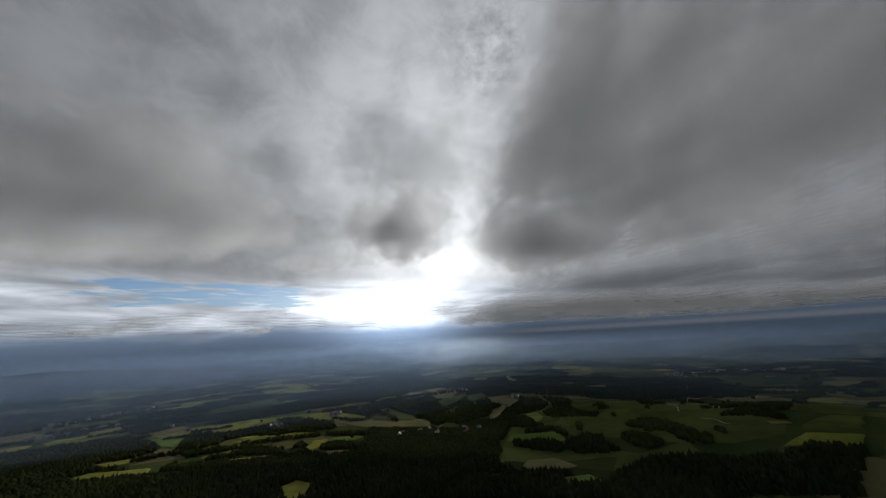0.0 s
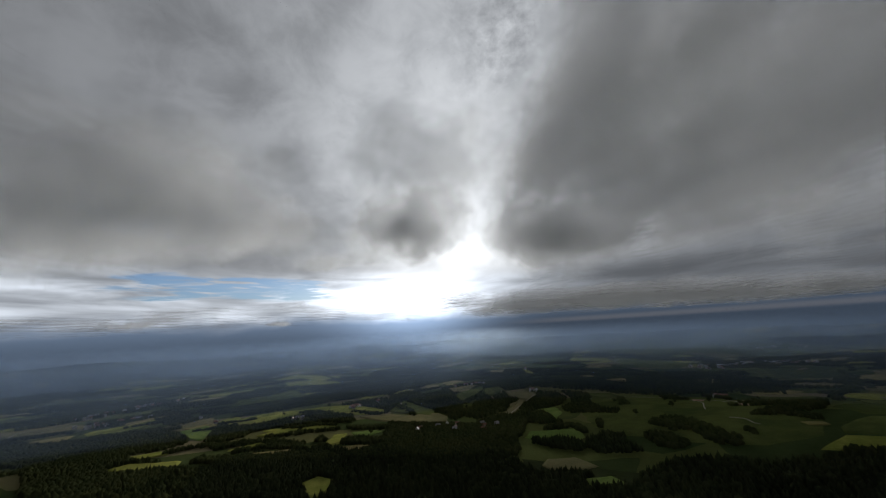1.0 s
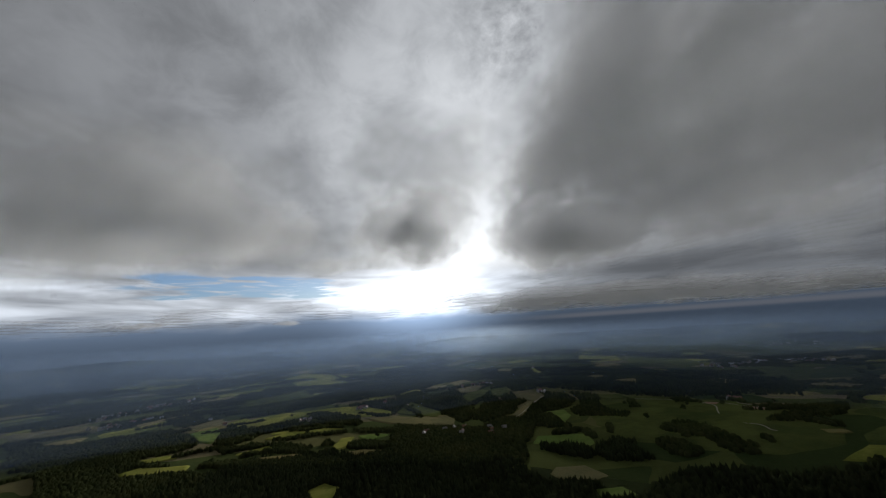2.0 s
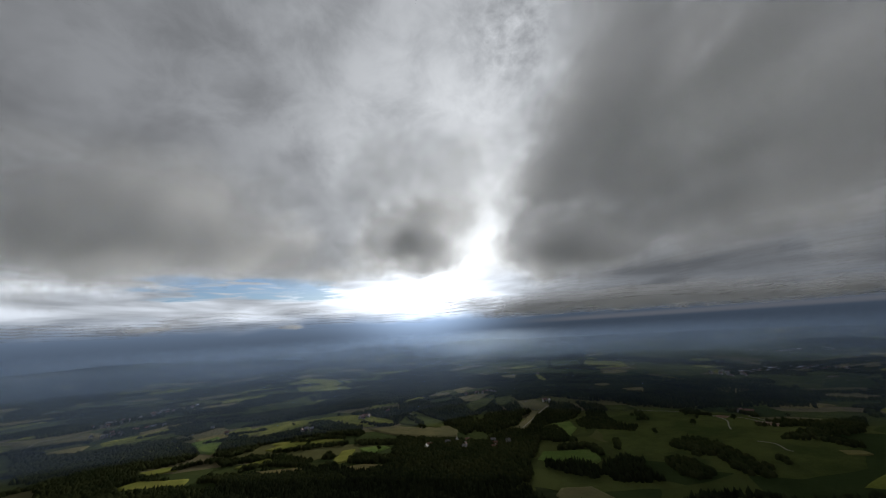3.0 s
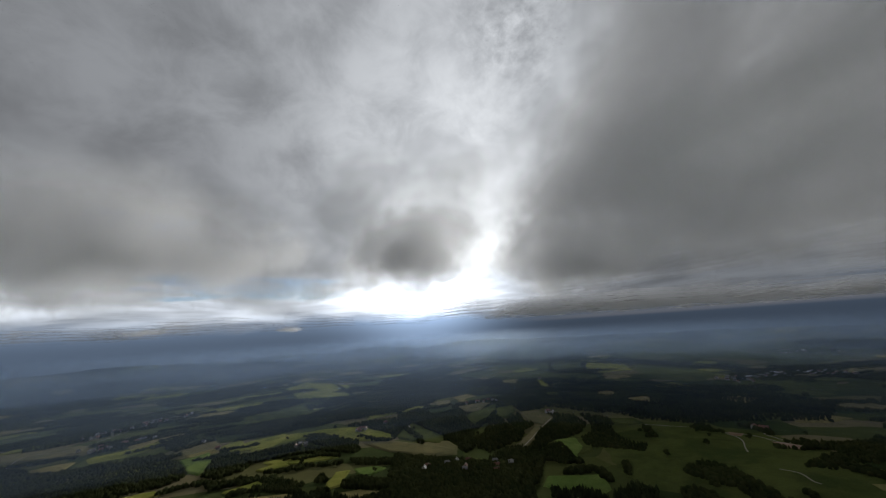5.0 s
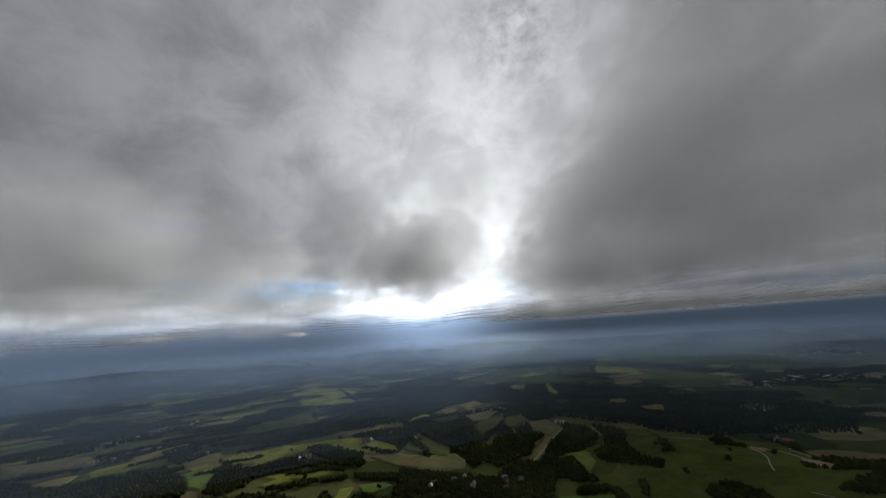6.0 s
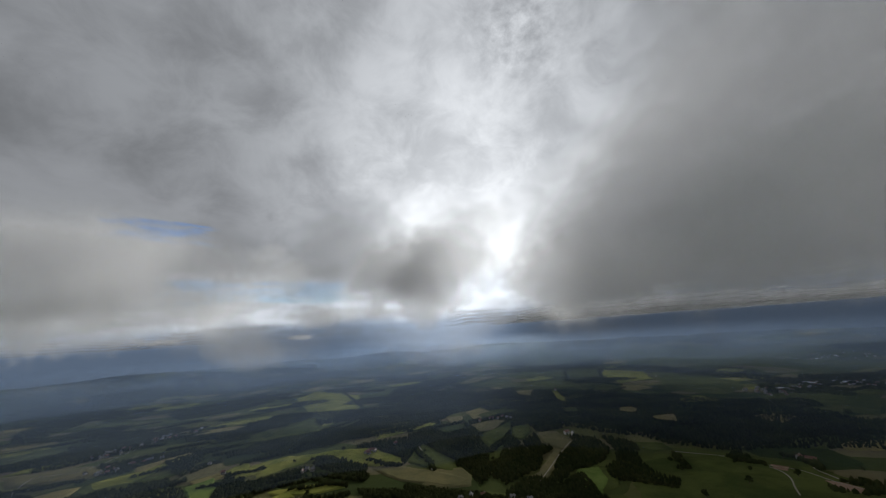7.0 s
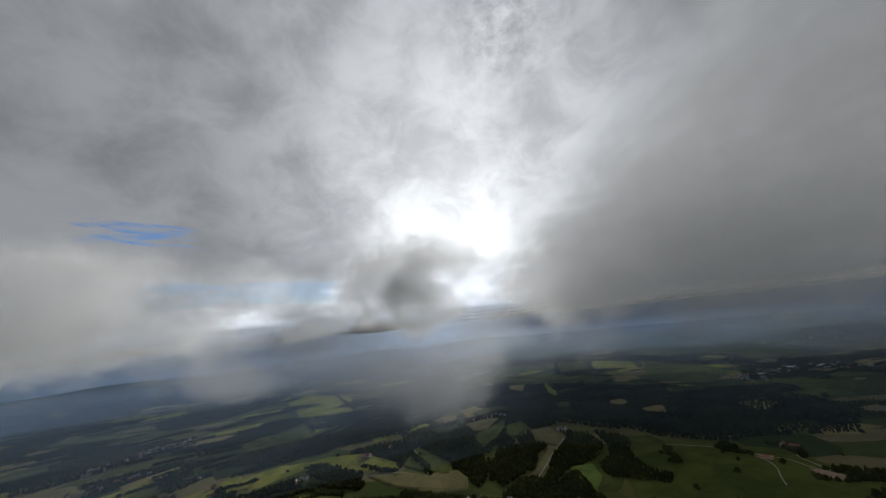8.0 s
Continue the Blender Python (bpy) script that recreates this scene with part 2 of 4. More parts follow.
def west_shape(n, x, y):
    """Thick from a straight rim beside the open strip to a thinner far side."""
    rim = n.math("SUBTRACT", x, n.math("MULTIPLY", n.math("MAXIMUM", n.math("SUBTRACT", y, 353.0), 0.0), 0.36))
    body = n.step(rim, 15.0, 80.0, -0.9, 0.66)
    body = n.math("SUBTRACT", body, n.math("MULTIPLY", n.step(x, 300.0, 430.0), n.step(y, 80.0, 260.0, 0.1, 0.62)))
    dx, dy = n.math("DIVIDE", n.math("SUBTRACT", x, 215.0), 150.0), n.math("DIVIDE", n.math("SUBTRACT", y, 170.0), 190.0)
    lump = n.math("ADD", n.math("MULTIPLY", dx, dx), n.math("MULTIPLY", dy, dy))
    body = n.math("ADD", body, n.step(lump, 1.0, 0.2, 0.0, 0.45))
    return n.math("SUBTRACT", body, n.step(y, 650.0, 1150.0, 0.0, 1.2))


def east_shape(n, x, y):
    """A thin veil with a thicker lump and a few rents."""
    body = n.step(x, -75.0, -240.0, -0.6, 0.46)
    dx, dy = n.math("DIVIDE", n.math("ADD", x, 330.0), 190.0), n.math("DIVIDE", n.math("SUBTRACT", y, 250.0), 150.0)
    lump = n.math("ADD", n.math("MULTIPLY", dx, dx), n.math("MULTIPLY", dy, dy))
    body = n.math("ADD", body, n.step(lump, 1.2, 0.3, 0.0, 0.5))
    dx, dy = n.math("DIVIDE", n.math("ADD", x, 115.0), 70.0), n.math("DIVIDE", n.math("SUBTRACT", y, 150.0), 55.0)
    rent = n.math("ADD", n.math("MULTIPLY", dx, dx), n.math("MULTIPLY", dy, dy))
    body = n.math("SUBTRACT", body, n.step(rent, 1.2, 0.2, 0.0, 1.1))
    return n.math("SUBTRACT", body, n.step(y, 330.0, 620.0, 0.0, 1.3))


def far_shape(n, x, y):
    """Far banks: closed to the west, broken to the east."""
    start = n.step(y, 1250.0, 1600.0, -1.2, 0.0)
    return n.math("ADD", n.math("ADD", start, n.step(x, 60.0, 480.0, 0.12, 1.25)), n.math("MULTIPLY", n.step(y, 2600.0, 4100.0), -2.0))


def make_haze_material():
    """Blue haze put in as tinted sheets: thinner higher up, denser further out."""
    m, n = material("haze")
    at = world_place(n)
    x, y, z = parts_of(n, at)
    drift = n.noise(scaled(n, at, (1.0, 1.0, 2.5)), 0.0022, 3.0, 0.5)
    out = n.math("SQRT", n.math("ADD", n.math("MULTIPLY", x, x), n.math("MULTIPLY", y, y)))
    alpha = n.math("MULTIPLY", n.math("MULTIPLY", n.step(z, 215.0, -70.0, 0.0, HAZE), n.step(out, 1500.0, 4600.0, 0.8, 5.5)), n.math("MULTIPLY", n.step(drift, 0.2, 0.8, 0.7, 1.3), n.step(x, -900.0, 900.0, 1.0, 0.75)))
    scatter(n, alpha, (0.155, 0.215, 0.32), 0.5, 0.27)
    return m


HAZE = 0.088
FARMLAND = make_ground_material()
FIELDS = {
    "meadow": make_field_material("meadow_grass", (0.082, 0.096, 0.020), (0.150, 0.150, 0.036)),
    "pasture": make_field_material("pasture_grass", (0.033, 0.044, 0.015), (0.056, 0.066, 0.021)),
    "lush": make_field_material("lush_grass", (0.056, 0.088, 0.022), (0.096, 0.128, 0.034)),
    "stubble": make_field_material("stubble", (0.074, 0.072, 0.036), (0.112, 0.100, 0.048), 0.06),
    "soil": make_field_material("bare_earth", (0.120, 0.070, 0.050), (0.190, 0.130, 0.095)),
    "straw": make_field_material("straw", (0.110, 0.100, 0.040), (0.160, 0.135, 0.056), 0.05),
}
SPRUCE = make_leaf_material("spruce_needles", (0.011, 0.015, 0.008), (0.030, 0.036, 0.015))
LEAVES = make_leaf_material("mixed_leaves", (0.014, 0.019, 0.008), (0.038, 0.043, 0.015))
BARK = make_plain_material("bark", (0.06, 0.045, 0.03), (0.11, 0.085, 0.06), 3.0, 0.9)
PLASTER = make_plain_material("plaster", (0.40, 0.375, 0.33), (0.28, 0.26, 0.23), 0.8, 0.8)
TILES = make_plain_material("roof_tiles", (0.20, 0.085, 0.06), (0.13, 0.07, 0.055), 1.5, 0.75)
SLATE = make_plain_material("slate", (0.12, 0.12, 0.13), (0.20, 0.19, 0.19), 1.5, 0.6)
SHEET = make_plain_material("sheet_metal", (0.62, 0.64, 0.66), (0.48, 0.50, 0.52), 0.6, 0.45)
GRAVEL = make_plain_material("gravel", (0.20, 0.175, 0.14), (0.14, 0.125, 0.10), 0.4, 0.95)
GLASS = make_plain_material("window_glass", (0.03, 0.035, 0.04), (0.05, 0.055, 0.06), 1.0, 0.1, 0.0)
PUFF = make_puff_material("cloud_body", 0.19, 2.4)
WISP = make_puff_material("cloud_wisp", 0.10, 4.5, 0.024)
WEST_DECK = make_deck_material("west_cloud", 0.27, west_shape)
EAST_DECK = make_deck_material("east_cloud", 0.15, east_shape, tone=0.76)
FAR_DECK = make_deck_material("far_cloud", 0.42, far_shape, 0.0035, 0.55, 0.7)
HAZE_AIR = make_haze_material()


# ---- the land ----
LAND_R = (0, 350, 900, 1500, 2400, 3300, 4300, 5000, 8500)
LAND_Z = (22, 18, 4, -18, -40, -45, -10, 35, -420)


def zg(x, y):
    """Height of the land at x, y."""
    x, y = np.asarray(x, float), np.asarray(y, float)
    d = np.hypot(x, y)
    z = np.interp(d, LAND_R, LAND_Z)
    z = z + 38 * np.exp(-((x - 520) ** 2 + (y - 380) ** 2) / 260 ** 2)
    z = z - 11 * np.exp(-((x + 40) / 420) ** 2 - ((y - 780) / 170) ** 2)
    z = z + 15 * np.exp(-((x - 400) / 330) ** 2 - ((y - 1000) / 300) ** 2)
    k = np.clip((d - 500) / 1500, 0.2, 1.6)
    z = z + k * (6 * np.sin(x / 210 + 1.3 * np.sin(y / 340)) + 5 * np.sin(y / 170 + 1.1 * np.sin(x / 260 + 2)))
    rim = np.clip((y - 3600) / 1300, 0, 1) ** 2
    return z + rim * (14 * np.sin(x / 640 + 1) + 8 * np.sin(x / 270))


def build(name, verts, faces, mat, parent=None, smooth=False):
    """One mesh object from vertices and faces."""
    me = bpy.data.meshes.new(name)
    me.from_pydata([tuple(v) for v in verts], [], [tuple(f) for f in faces])
    me.materials.append(mat)
    if smooth:
        me.polygons.foreach_set("use_smooth", [True] * len(me.polygons))
    ob = new(name, me)
    ob.parent = parent
    return ob


def triangles(name, verts, tris, mat):
    """One mesh object from arrays of vertices and triangles."""
    me = bpy.data.meshes.new(name)
    me.vertices.add(len(verts))
    me.vertices.foreach_set("co", np.asarray(verts, np.float32).ravel())
    me.loops.add(3 * len(tris))
    me.loops.foreach_set("vertex_index", np.asarray(tris, np.int32).ravel())
    me.polygons.add(len(tris))
    me.polygons.foreach_set("loop_start", np.arange(0, 3 * len(tris), 3, dtype=np.int32))
    me.polygons.foreach_set("use_smooth", np.ones(len(tris), bool))
    me.update()
    me.validate()
    me.materials.append(mat)
    return new(name, me)


def make_ground():
    a = np.linspace(-1, 1, 241)
    xs = 8600 * np.sign(a) * (0.22 * np.abs(a) + 0.78 * np.abs(a) ** 3)
    ys = np.concatenate([np.linspace(-2500, -300, 12), np.linspace(-200, 1400, 110), np.linspace(1420, 5100, 120)])
    gx, gy = np.meshgrid(xs, ys)
    gz = zg(gx, gy)
    verts = np.stack([gx, gy, gz], -1).reshape(-1, 3)
    w = len(xs)
    faces = [(r * w + c, r * w + c + 1, (r + 1) * w + c + 1, (r + 1) * w + c) for r in range(len(ys) - 1) for c in range(w - 1)]
    ground = build("ground", verts, faces, FARMLAND, smooth=True)
    tagged(ground, "rolling dark green farmland under heavy cloud", "ground", kind="structure")


make_ground()
rng = np.random.default_rng(7)
OPEN = []


def wobble(angle, seed):
    return 1 + 0.10 * np.sin(3 * angle + seed) + 0.07 * np.sin(5 * angle + 2.1 * seed) + 0.045 * np.sin(9 * angle + 3.7 * seed) + 0.03 * np.sin(17 * angle + seed)


FIELD_WORDS = {"meadow": "yellow-green mown meadow among woods", "pasture": "dull green pasture sloping over the hill", "lush": "bright fresh green grass field between hedges",
               "stubble": "olive brown stubble field with faint rows", "straw": "pale straw-coloured harvested field", "soil": "patch of bare reddish earth beside a farm track"}


def ragged_outline(corners, step, rough, seed):
    """The corners joined by uneven edges."""
    out = []
    for (x0, y0), (x1, y1) in zip(corners, [*corners[1:], corners[0]]):
        long = math.hypot(x1 - x0, y1 - y0)
        count = max(2, min(16, int(long / step)))
        amp = min(rough, long * 0.06)
        for k in range(count):
            t = k / count
            x, y = x0 + (x1 - x0) * t, y0 + (y1 - y0) * t
            out.append((x + amp * noise.noise(Vector((x * 0.045, y * 0.045, seed))), y + amp * noise.noise(Vector((x * 0.045, y * 0.045, seed + 9)))))
    return np.array(out)


def patch(name, outline, rings, lift, rise, sink, mat):
    """A piece of land cover draped over the ground inside an outline."""
    middle = outline.mean(0)
    around = len(outline)
    ring = [middle + (outline - middle) * (k / rings) for k in range(rings + 1)]
    flat = np.concatenate(ring)
    far = np.hypot(flat[:, 0], flat[:, 1])
    z = zg(flat[:, 0], flat[:, 1]) + lift + far * rise
    z[-around:] -= sink + far[-around:] * rise * 1.5
    verts = np.column_stack([flat, z])
    faces = [(k * around + i, (k + 1) * around + i, (k + 1) * around + (i + 1) % around, k * around + (i + 1) % around) for k in range(rings) for i in range(around)]
    return build(name, verts, faces, mat, smooth=True)


def lay_field(kind, outline):
    ob = patch("field", outline, 8 if math.hypot(*outline.mean(0)) < 1000 else 5, 0.6 + 0.012 * (len(OPEN) % 40), 0.0012, 1.5, FIELDS[kind])
    tagged(ob, FIELD_WORDS[kind], "field", "fields", "structure")
    OPEN.append(outline)


def plot(kind, *corners):
    """A field between its corners."""
    lay_field(kind, ragged_outline(corners, 9 + math.hypot(*corners[0]) * 0.008, 9.0, corners[0][0] * 0.01))


def oval(cx, cy, ux, uy, vx, vy, around=40):
    """An uneven outline with soft corners: its middle and two half axes."""
    angle = np.arange(around) * 2 * math.pi / around
    c, s = np.cos(angle), np.sin(angle)
    r = (np.abs(c) ** 3.2 + np.abs(s) ** 3.2) ** (-1 / 3.2) * wobble(angle, (cx * 0.37 + cy * 0.11) % 6.28)
    return np.column_stack([cx + r * (c * ux + s * vx), cy + r * (c * uy + s * vy)])


def extent(outline):
    x, y = outline[:, 0], outline[:, 1]
    return 0.5 * abs(float(np.dot(x, np.roll(y, 1)) - np.dot(y, np.roll(x, 1))))


def inside(x, y, outline, grow=1.0):
    """Which of the places x, y lie inside an outline."""
    x, y = np.atleast_1d(np.asarray(x, float)), np.atleast_1d(np.asarray(y, float))
    if grow != 1.0:
        outline = outline.mean(0) + (outline - outline.mean(0)) * grow
    hit = np.zeros(len(x), bool)
    (x0, y0), (x1, y1) = outline.min(0), outline.max(0)
    near = np.flatnonzero((x > x0) & (x < x1) & (y > y0) & (y < y1))
    px, py, odd = x[near], y[near], np.zeros(len(near), bool)
    for (ax, ay), (bx, by) in zip(outline, np.roll(outline, -1, 0)):
        if ay != by:
            odd ^= ((ay > py) != (by > py)) & (px < (bx - ax) * (py - ay) / (by - ay) + ax)
    hit[near] = odd
    return hit


def conifer():
    ring = [(math.cos(a), math.sin(a)) for a in np.arange(6) * math.pi / 3]
    v = [(0.8 * c, 0.8 * s, 0.0) for c, s in ring] + [(1.0 * c, 1.0 * s, 0.18) for c, s in ring] + [(0.5 * c, 0.5 * s, 0.6) for c, s in ring] + [(0, 0, 1)]
    t = []
    for k in (0, 6):
        for i in range(6):
            j = (i + 1) % 6
            t += [(k + i, k + j, k + 6 + j), (k + i, k + 6 + j, k + 6 + i)]
    t += [(12 + i, 12 + (i + 1) % 6, 18) for i in range(6)]
    return np.array(v), np.array(t)


def broadleaf():
    ring = [(math.cos(a), math.sin(a)) for a in np.arange(6) * math.pi / 3]
    v = [(0.7 * c, 0.7 * s, 0.0) for c, s in ring] + [(1.05 * c, 1.05 * s, 0.4) for c, s in ring] + [(0.7 * c, 0.7 * s, 0.82) for c, s in ring] + [(0, 0, 1)]
    return np.array(v), conifer()[1]


def far_tree(top):
    """A crown of fewer faces for woods far off."""
    ring = [(math.cos(a), math.sin(a)) for a in np.arange(5) * math.pi * 0.4]
    v = [(0.95 * c, 0.95 * s, 0.1) for c, s in ring] + [(top * c, top * s, 0.62) for c, s in ring] + [(0, 0, 1)]
    t = []
    for i in range(5):
        j = (i + 1) % 5
        t += [(i, j, 5 + j), (i, 5 + j, 5 + i), (5 + i, 5 + j, 10)]
    return np.array(v), np.array(t)


CONIFER, BROADLEAF = conifer(), broadleaf()
FAR_CONIFER, FAR_BROADLEAF = far_tree(0.5), far_tree(0.85)


def stand(name, x, y, kind, size=1.0):
    """Trees at the places x, y, joined into one mesh."""
    count = len(x)
    share = {"spruce": 0.85, "mixed": 0.35, "leafy": 0.05}[kind]
    z = zg(x, y)
    verts, tris, start = [], [], 0
    needle = rng.random(count) < share
    distant = float(np.mean(np.hypot(x, y))) > 620
    shapes = (FAR_CONIFER, FAR_BROADLEAF) if distant else (CONIFER, BROADLEAF)
    for shape, chosen, slim in ((shapes[0], needle, 0.24), (shapes[1], ~needle, 0.40)):
        m = int(chosen.sum())
        if not m:
            continue
        v, t = shape
        height = size ** 0.35 * rng.uniform(6.6, 9.6, m) * (1.0 if slim < 0.3 else 0.85)
        width = size ** 0.65 * height * slim * rng.uniform(0.95, 1.45, m)
        turn = rng.uniform(0, 6.28, m)
        jig = rng.normal(1, 0.13, (m, len(v), 1))
        c, s = np.cos(turn)[:, None], np.sin(turn)[:, None]
        px = (v[None, :, 0] * c - v[None, :, 1] * s) * width[:, None] * jig[:, :, 0] + x[chosen][:, None] + rng.normal(0, 0.35, (m, len(v))) * (v[None, :, 2] > 0)
        py = (v[None, :, 0] * s + v[None, :, 1] * c) * width[:, None] * jig[:, :, 0] + y[chosen][:, None]
        pz = v[None, :, 2] * height[:, None] + z[chosen][:, None] + rng.normal(0, 0.4, (m, len(v))) - 0.6
        verts.append(np.stack([px, py, pz], -1).reshape(-1, 3))
        tris.append((t[None] + (np.arange(m) * len(v))[:, None, None]).reshape(-1, 3) + start)
        start += m * len(v)
    return triangles(name, np.concatenate(verts), np.concatenate(tris), SPRUCE if kind == "spruce" else LEAVES)


WOOD_WORDS = {"spruce": "dense dark spruce forest with pointed crowns", "mixed": "dark mixed woodland of rounded and pointed crowns", "leafy": "dark green leafy copse"}


def plant(kind, outline):
    """A wood inside an outline, on its dark floor. Clearings stay open."""
    far = math.hypot(*outline.mean(0))
    pitch = 4.3 + max(0, far - 500) * 0.0044
    (x0, y0), (x1, y1) = outline.min(0), outline.max(0)
    xs, ys = np.meshgrid(np.arange(x0, x1, pitch), np.arange(y0, y1, pitch))
    x = xs.ravel() + rng.uniform(-0.5, 0.5, xs.size) * pitch
    y = ys.ravel() + rng.uniform(-0.5, 0.5, xs.size) * pitch
    keep = inside(x, y, outline) & (y > 150)
    area = extent(outline)
    for other in OPEN:
        if extent(other) < 0.8 * area:
            keep &= ~inside(x, y, other)
    x, y = x[keep], y[keep]
    if len(x):
        # leaf-coloured sheet covers the paler ground in the gaps between trees
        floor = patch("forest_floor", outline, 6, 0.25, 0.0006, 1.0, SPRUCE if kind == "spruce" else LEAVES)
        tagged(floor, "dark leaf-coloured ground sheet below the trees", "forest floor", kind="structure")
        tagged(stand("forest", x, y, kind, max(1.0, pitch / 7)), WOOD_WORDS[kind], "forest", "woods", "stuff")


def grove(kind, *corners):
    """A wood between its corners."""
    plant(kind, ragged_outline(corners, 7 + math.hypot(*corners[0]) * 0.006, 12.0, corners[0][1] * 0.01))


def hedge(a, b):
    """A row of bushes and small trees."""
    length = math.hypot(b[0] - a[0], b[1] - a[1])
    count = int(length / 1.5)
    k = rng.random(count)
    x = a[0] + (b[0] - a[0]) * k + 4 * np.sin(k * 7 + a[0]) + rng.normal(0, 3.4, count)
    y = a[1] + (b[1] - a[1]) * k + 4 * np.sin(k * 5 + a[1]) + rng.normal(0, 3.4, count)
    tagged(stand("hedgerow", x, y, "leafy", 1.1), "dark hedgerow of bushes and trees along a field", "hedgerow", "hedgerows", "stuff")


def road(*points, width=1.7, mat=None):
    """A pale track through the points."""
    pts = [Vector((p[0], p[1], 0)) for p in points]
    fine = []
    for i in range(len(pts) - 1):
        p0, p1, p2, p3 = pts[max(i - 1, 0)], pts[i], pts[i + 1], pts[min(i + 2, len(pts) - 1)]
        for k in range(16):
            t = k / 16
            fine.append(0.5 * ((2 * p1) + (p2 - p0) * t + (2 * p0 - 5 * p1 + 4 * p2 - p3) * t * t + (3 * p1 - p0 - 3 * p2 + p3) * t ** 3))
    fine.append(pts[-1])
    verts = []
    for i, p in enumerate(fine):
        d = (fine[min(i + 1, len(fine) - 1)] - fine[max(i - 1, 0)]).normalized()
        side = Vector((-d.y, d.x, 0)) * width * (0.5 + 0.08 * math.sin(i * 1.7))
        for q in (p + side, p - side):
            far = math.hypot(q.x, q.y)
            verts.append((q.x, q.y, float(zg(q.x, q.y)) + 1.0 + far * 0.0014))
    faces = [(2 * i, 2 * i + 1, 2 * i + 3, 2 * i + 2) for i in range(len(fine) - 1)]
    tagged(build("road", verts, faces, mat or GRAVEL), "pale gravel farm track across the fields", "road", "farm tracks", "structure")


plot("straw", (191, 1704), (280, 1682), (231, 1477), (191, 1555))
plot("meadow", (339, 1598), (368, 1616), (322, 1278), (300, 1289))
plot("pasture", (276, 1175), (318, 1169), (309, 1087), (263, 1095))
plot("straw", (429, 1130), (476, 1145), (477, 1091), (433, 1047), (406, 1065))
plot("straw", (457, 1005), (544, 1046), (494, 948), (453, 971))
plot("pasture", (152, 2205), (440, 2426), (630, 2432), (556, 2166), (267, 2041))
plot("pasture", (638, 2430), (845, 2401), (711, 2027), (522, 2019))
plot("meadow", (857, 2394), (1050, 2206), (902, 1833), (663, 1645), (703, 1990))
plot("pasture", (1060, 2200), (1237, 1986), (1227, 1729), (1031, 1415), (872, 1307), (712, 1415), (877, 1765))
plot("pasture", (212, 1987), (489, 1922), (641, 1595), (480, 1545), (340, 1782))
plot("pasture", (952, 1316), (1185, 1391), (1287, 1235), (1022, 1006), (1002, 1072), (980, 1206))
plot("pasture", (1234, 3424), (2122, 3259), (2527, 2692), (2534, 2315), (1943, 1807), (1592, 1885), (1164, 2375))
plot("pasture", (236, 3234), (847, 4130), (1358, 3912), (1175, 3026), (625, 2716))
plot("stubble", (146, 933), (197, 936), (219, 861), (183, 809), (148, 859))
plot("stubble", (168, 835), (187, 818), (118, 684), (64, 645), (59, 662), (98, 704))
plot("pasture", (94, 995), (146, 1010), (139, 940), (106, 887), (84, 910))
plot("pasture", (3, 947), (60, 1001), (101, 1057), (97, 989), (67, 915), (21, 857))
plot("stubble", (-17, 1056), (64, 1094), (91, 1068), (49, 979), (10, 963))
plot("straw", (-35, 1247), (19, 1314), (63, 1200), (45, 1117), (-7, 1108))
plot("stubble", (-103, 1178), (-39, 1189), (-30, 1081), (-69, 1068))
plot("pasture", (20, 838), (63, 877), (44, 797), (22, 783))
plot("stubble", (-88, 772), (-31, 769), (-11, 725), (-14, 672), (-72, 665), (-106, 695))
plot("pasture", (330, 825), (382, 807), (381, 771), (345, 766), (323, 787))
plot("lush", (177, 719), (219, 723), (213, 658), (184, 608), (160, 623))
plot("pasture", (-658, 1201), (-606, 1334), (-478, 1103), (-492, 975), (-622, 974))
plot("meadow", (-977, 1872), (-989, 2169), (-593, 1838), (-414, 1311), (-486, 1136), (-617, 1311))
plot("straw", (-2897, 2306), (-2915, 2394), (-2701, 2313), (-2640, 2181))
plot("stubble", (-1207, 880), (-1122, 884), (-1016, 924), (-876, 859), (-891, 802), (-1003, 793), (-1067, 780))
plot("straw", (-913, 727), (-887, 760), (-857, 773), (-812, 702), (-874, 701))
plot("meadow", (-860, 781), (-796, 830), (-791, 975), (-740, 969), (-748, 871), (-756, 777), (-806, 745))
plot("stubble", (-684, 787), (-678, 876), (-644, 914), (-583, 841), (-593, 738), (-631, 741))
plot("lush", (-592, 730), (-566, 785), (-511, 719), (-474, 635), (-509, 652))
plot("meadow", (-502, 806), (-437, 892), (-332, 920), (-363, 856), (-420, 803), (-451, 751))
plot("meadow", (-389, 917), (-269, 921), (-163, 841), (-159, 801), (-233, 798), (-357, 850))
plot("stubble", (-228, 788), (-158, 797), (-44, 734), (-8, 703), (-35, 673), (-151, 715))
plot("pasture", (-159, 831), (-137, 925), (-42, 807), (-44, 743), (-152, 809))
plot("meadow", (-378, 646), (-347, 688), (-325, 667), (-349, 632))
plot("meadow", (-373, 552), (-337, 593), (-315, 572), (-349, 540))
plot("straw", (-331, 525), (-259, 534), (-235, 520), (-294, 506))
plot("meadow", (-215, 554), (-220, 616), (-196, 621), (-187, 552), (-204, 538))
plot("lush", (-193, 626), (-155, 636), (-132, 621), (-153, 586), (-178, 596))
plot("straw", (-183, 527), (-157, 535), (-118, 523), (-139, 502), (-172, 511))
plot("meadow", (-537, 555), (-498, 577), (-469, 558), (-505, 537))
plot("meadow", (-565, 810), (-564, 881), (-528, 849), (-516, 779))
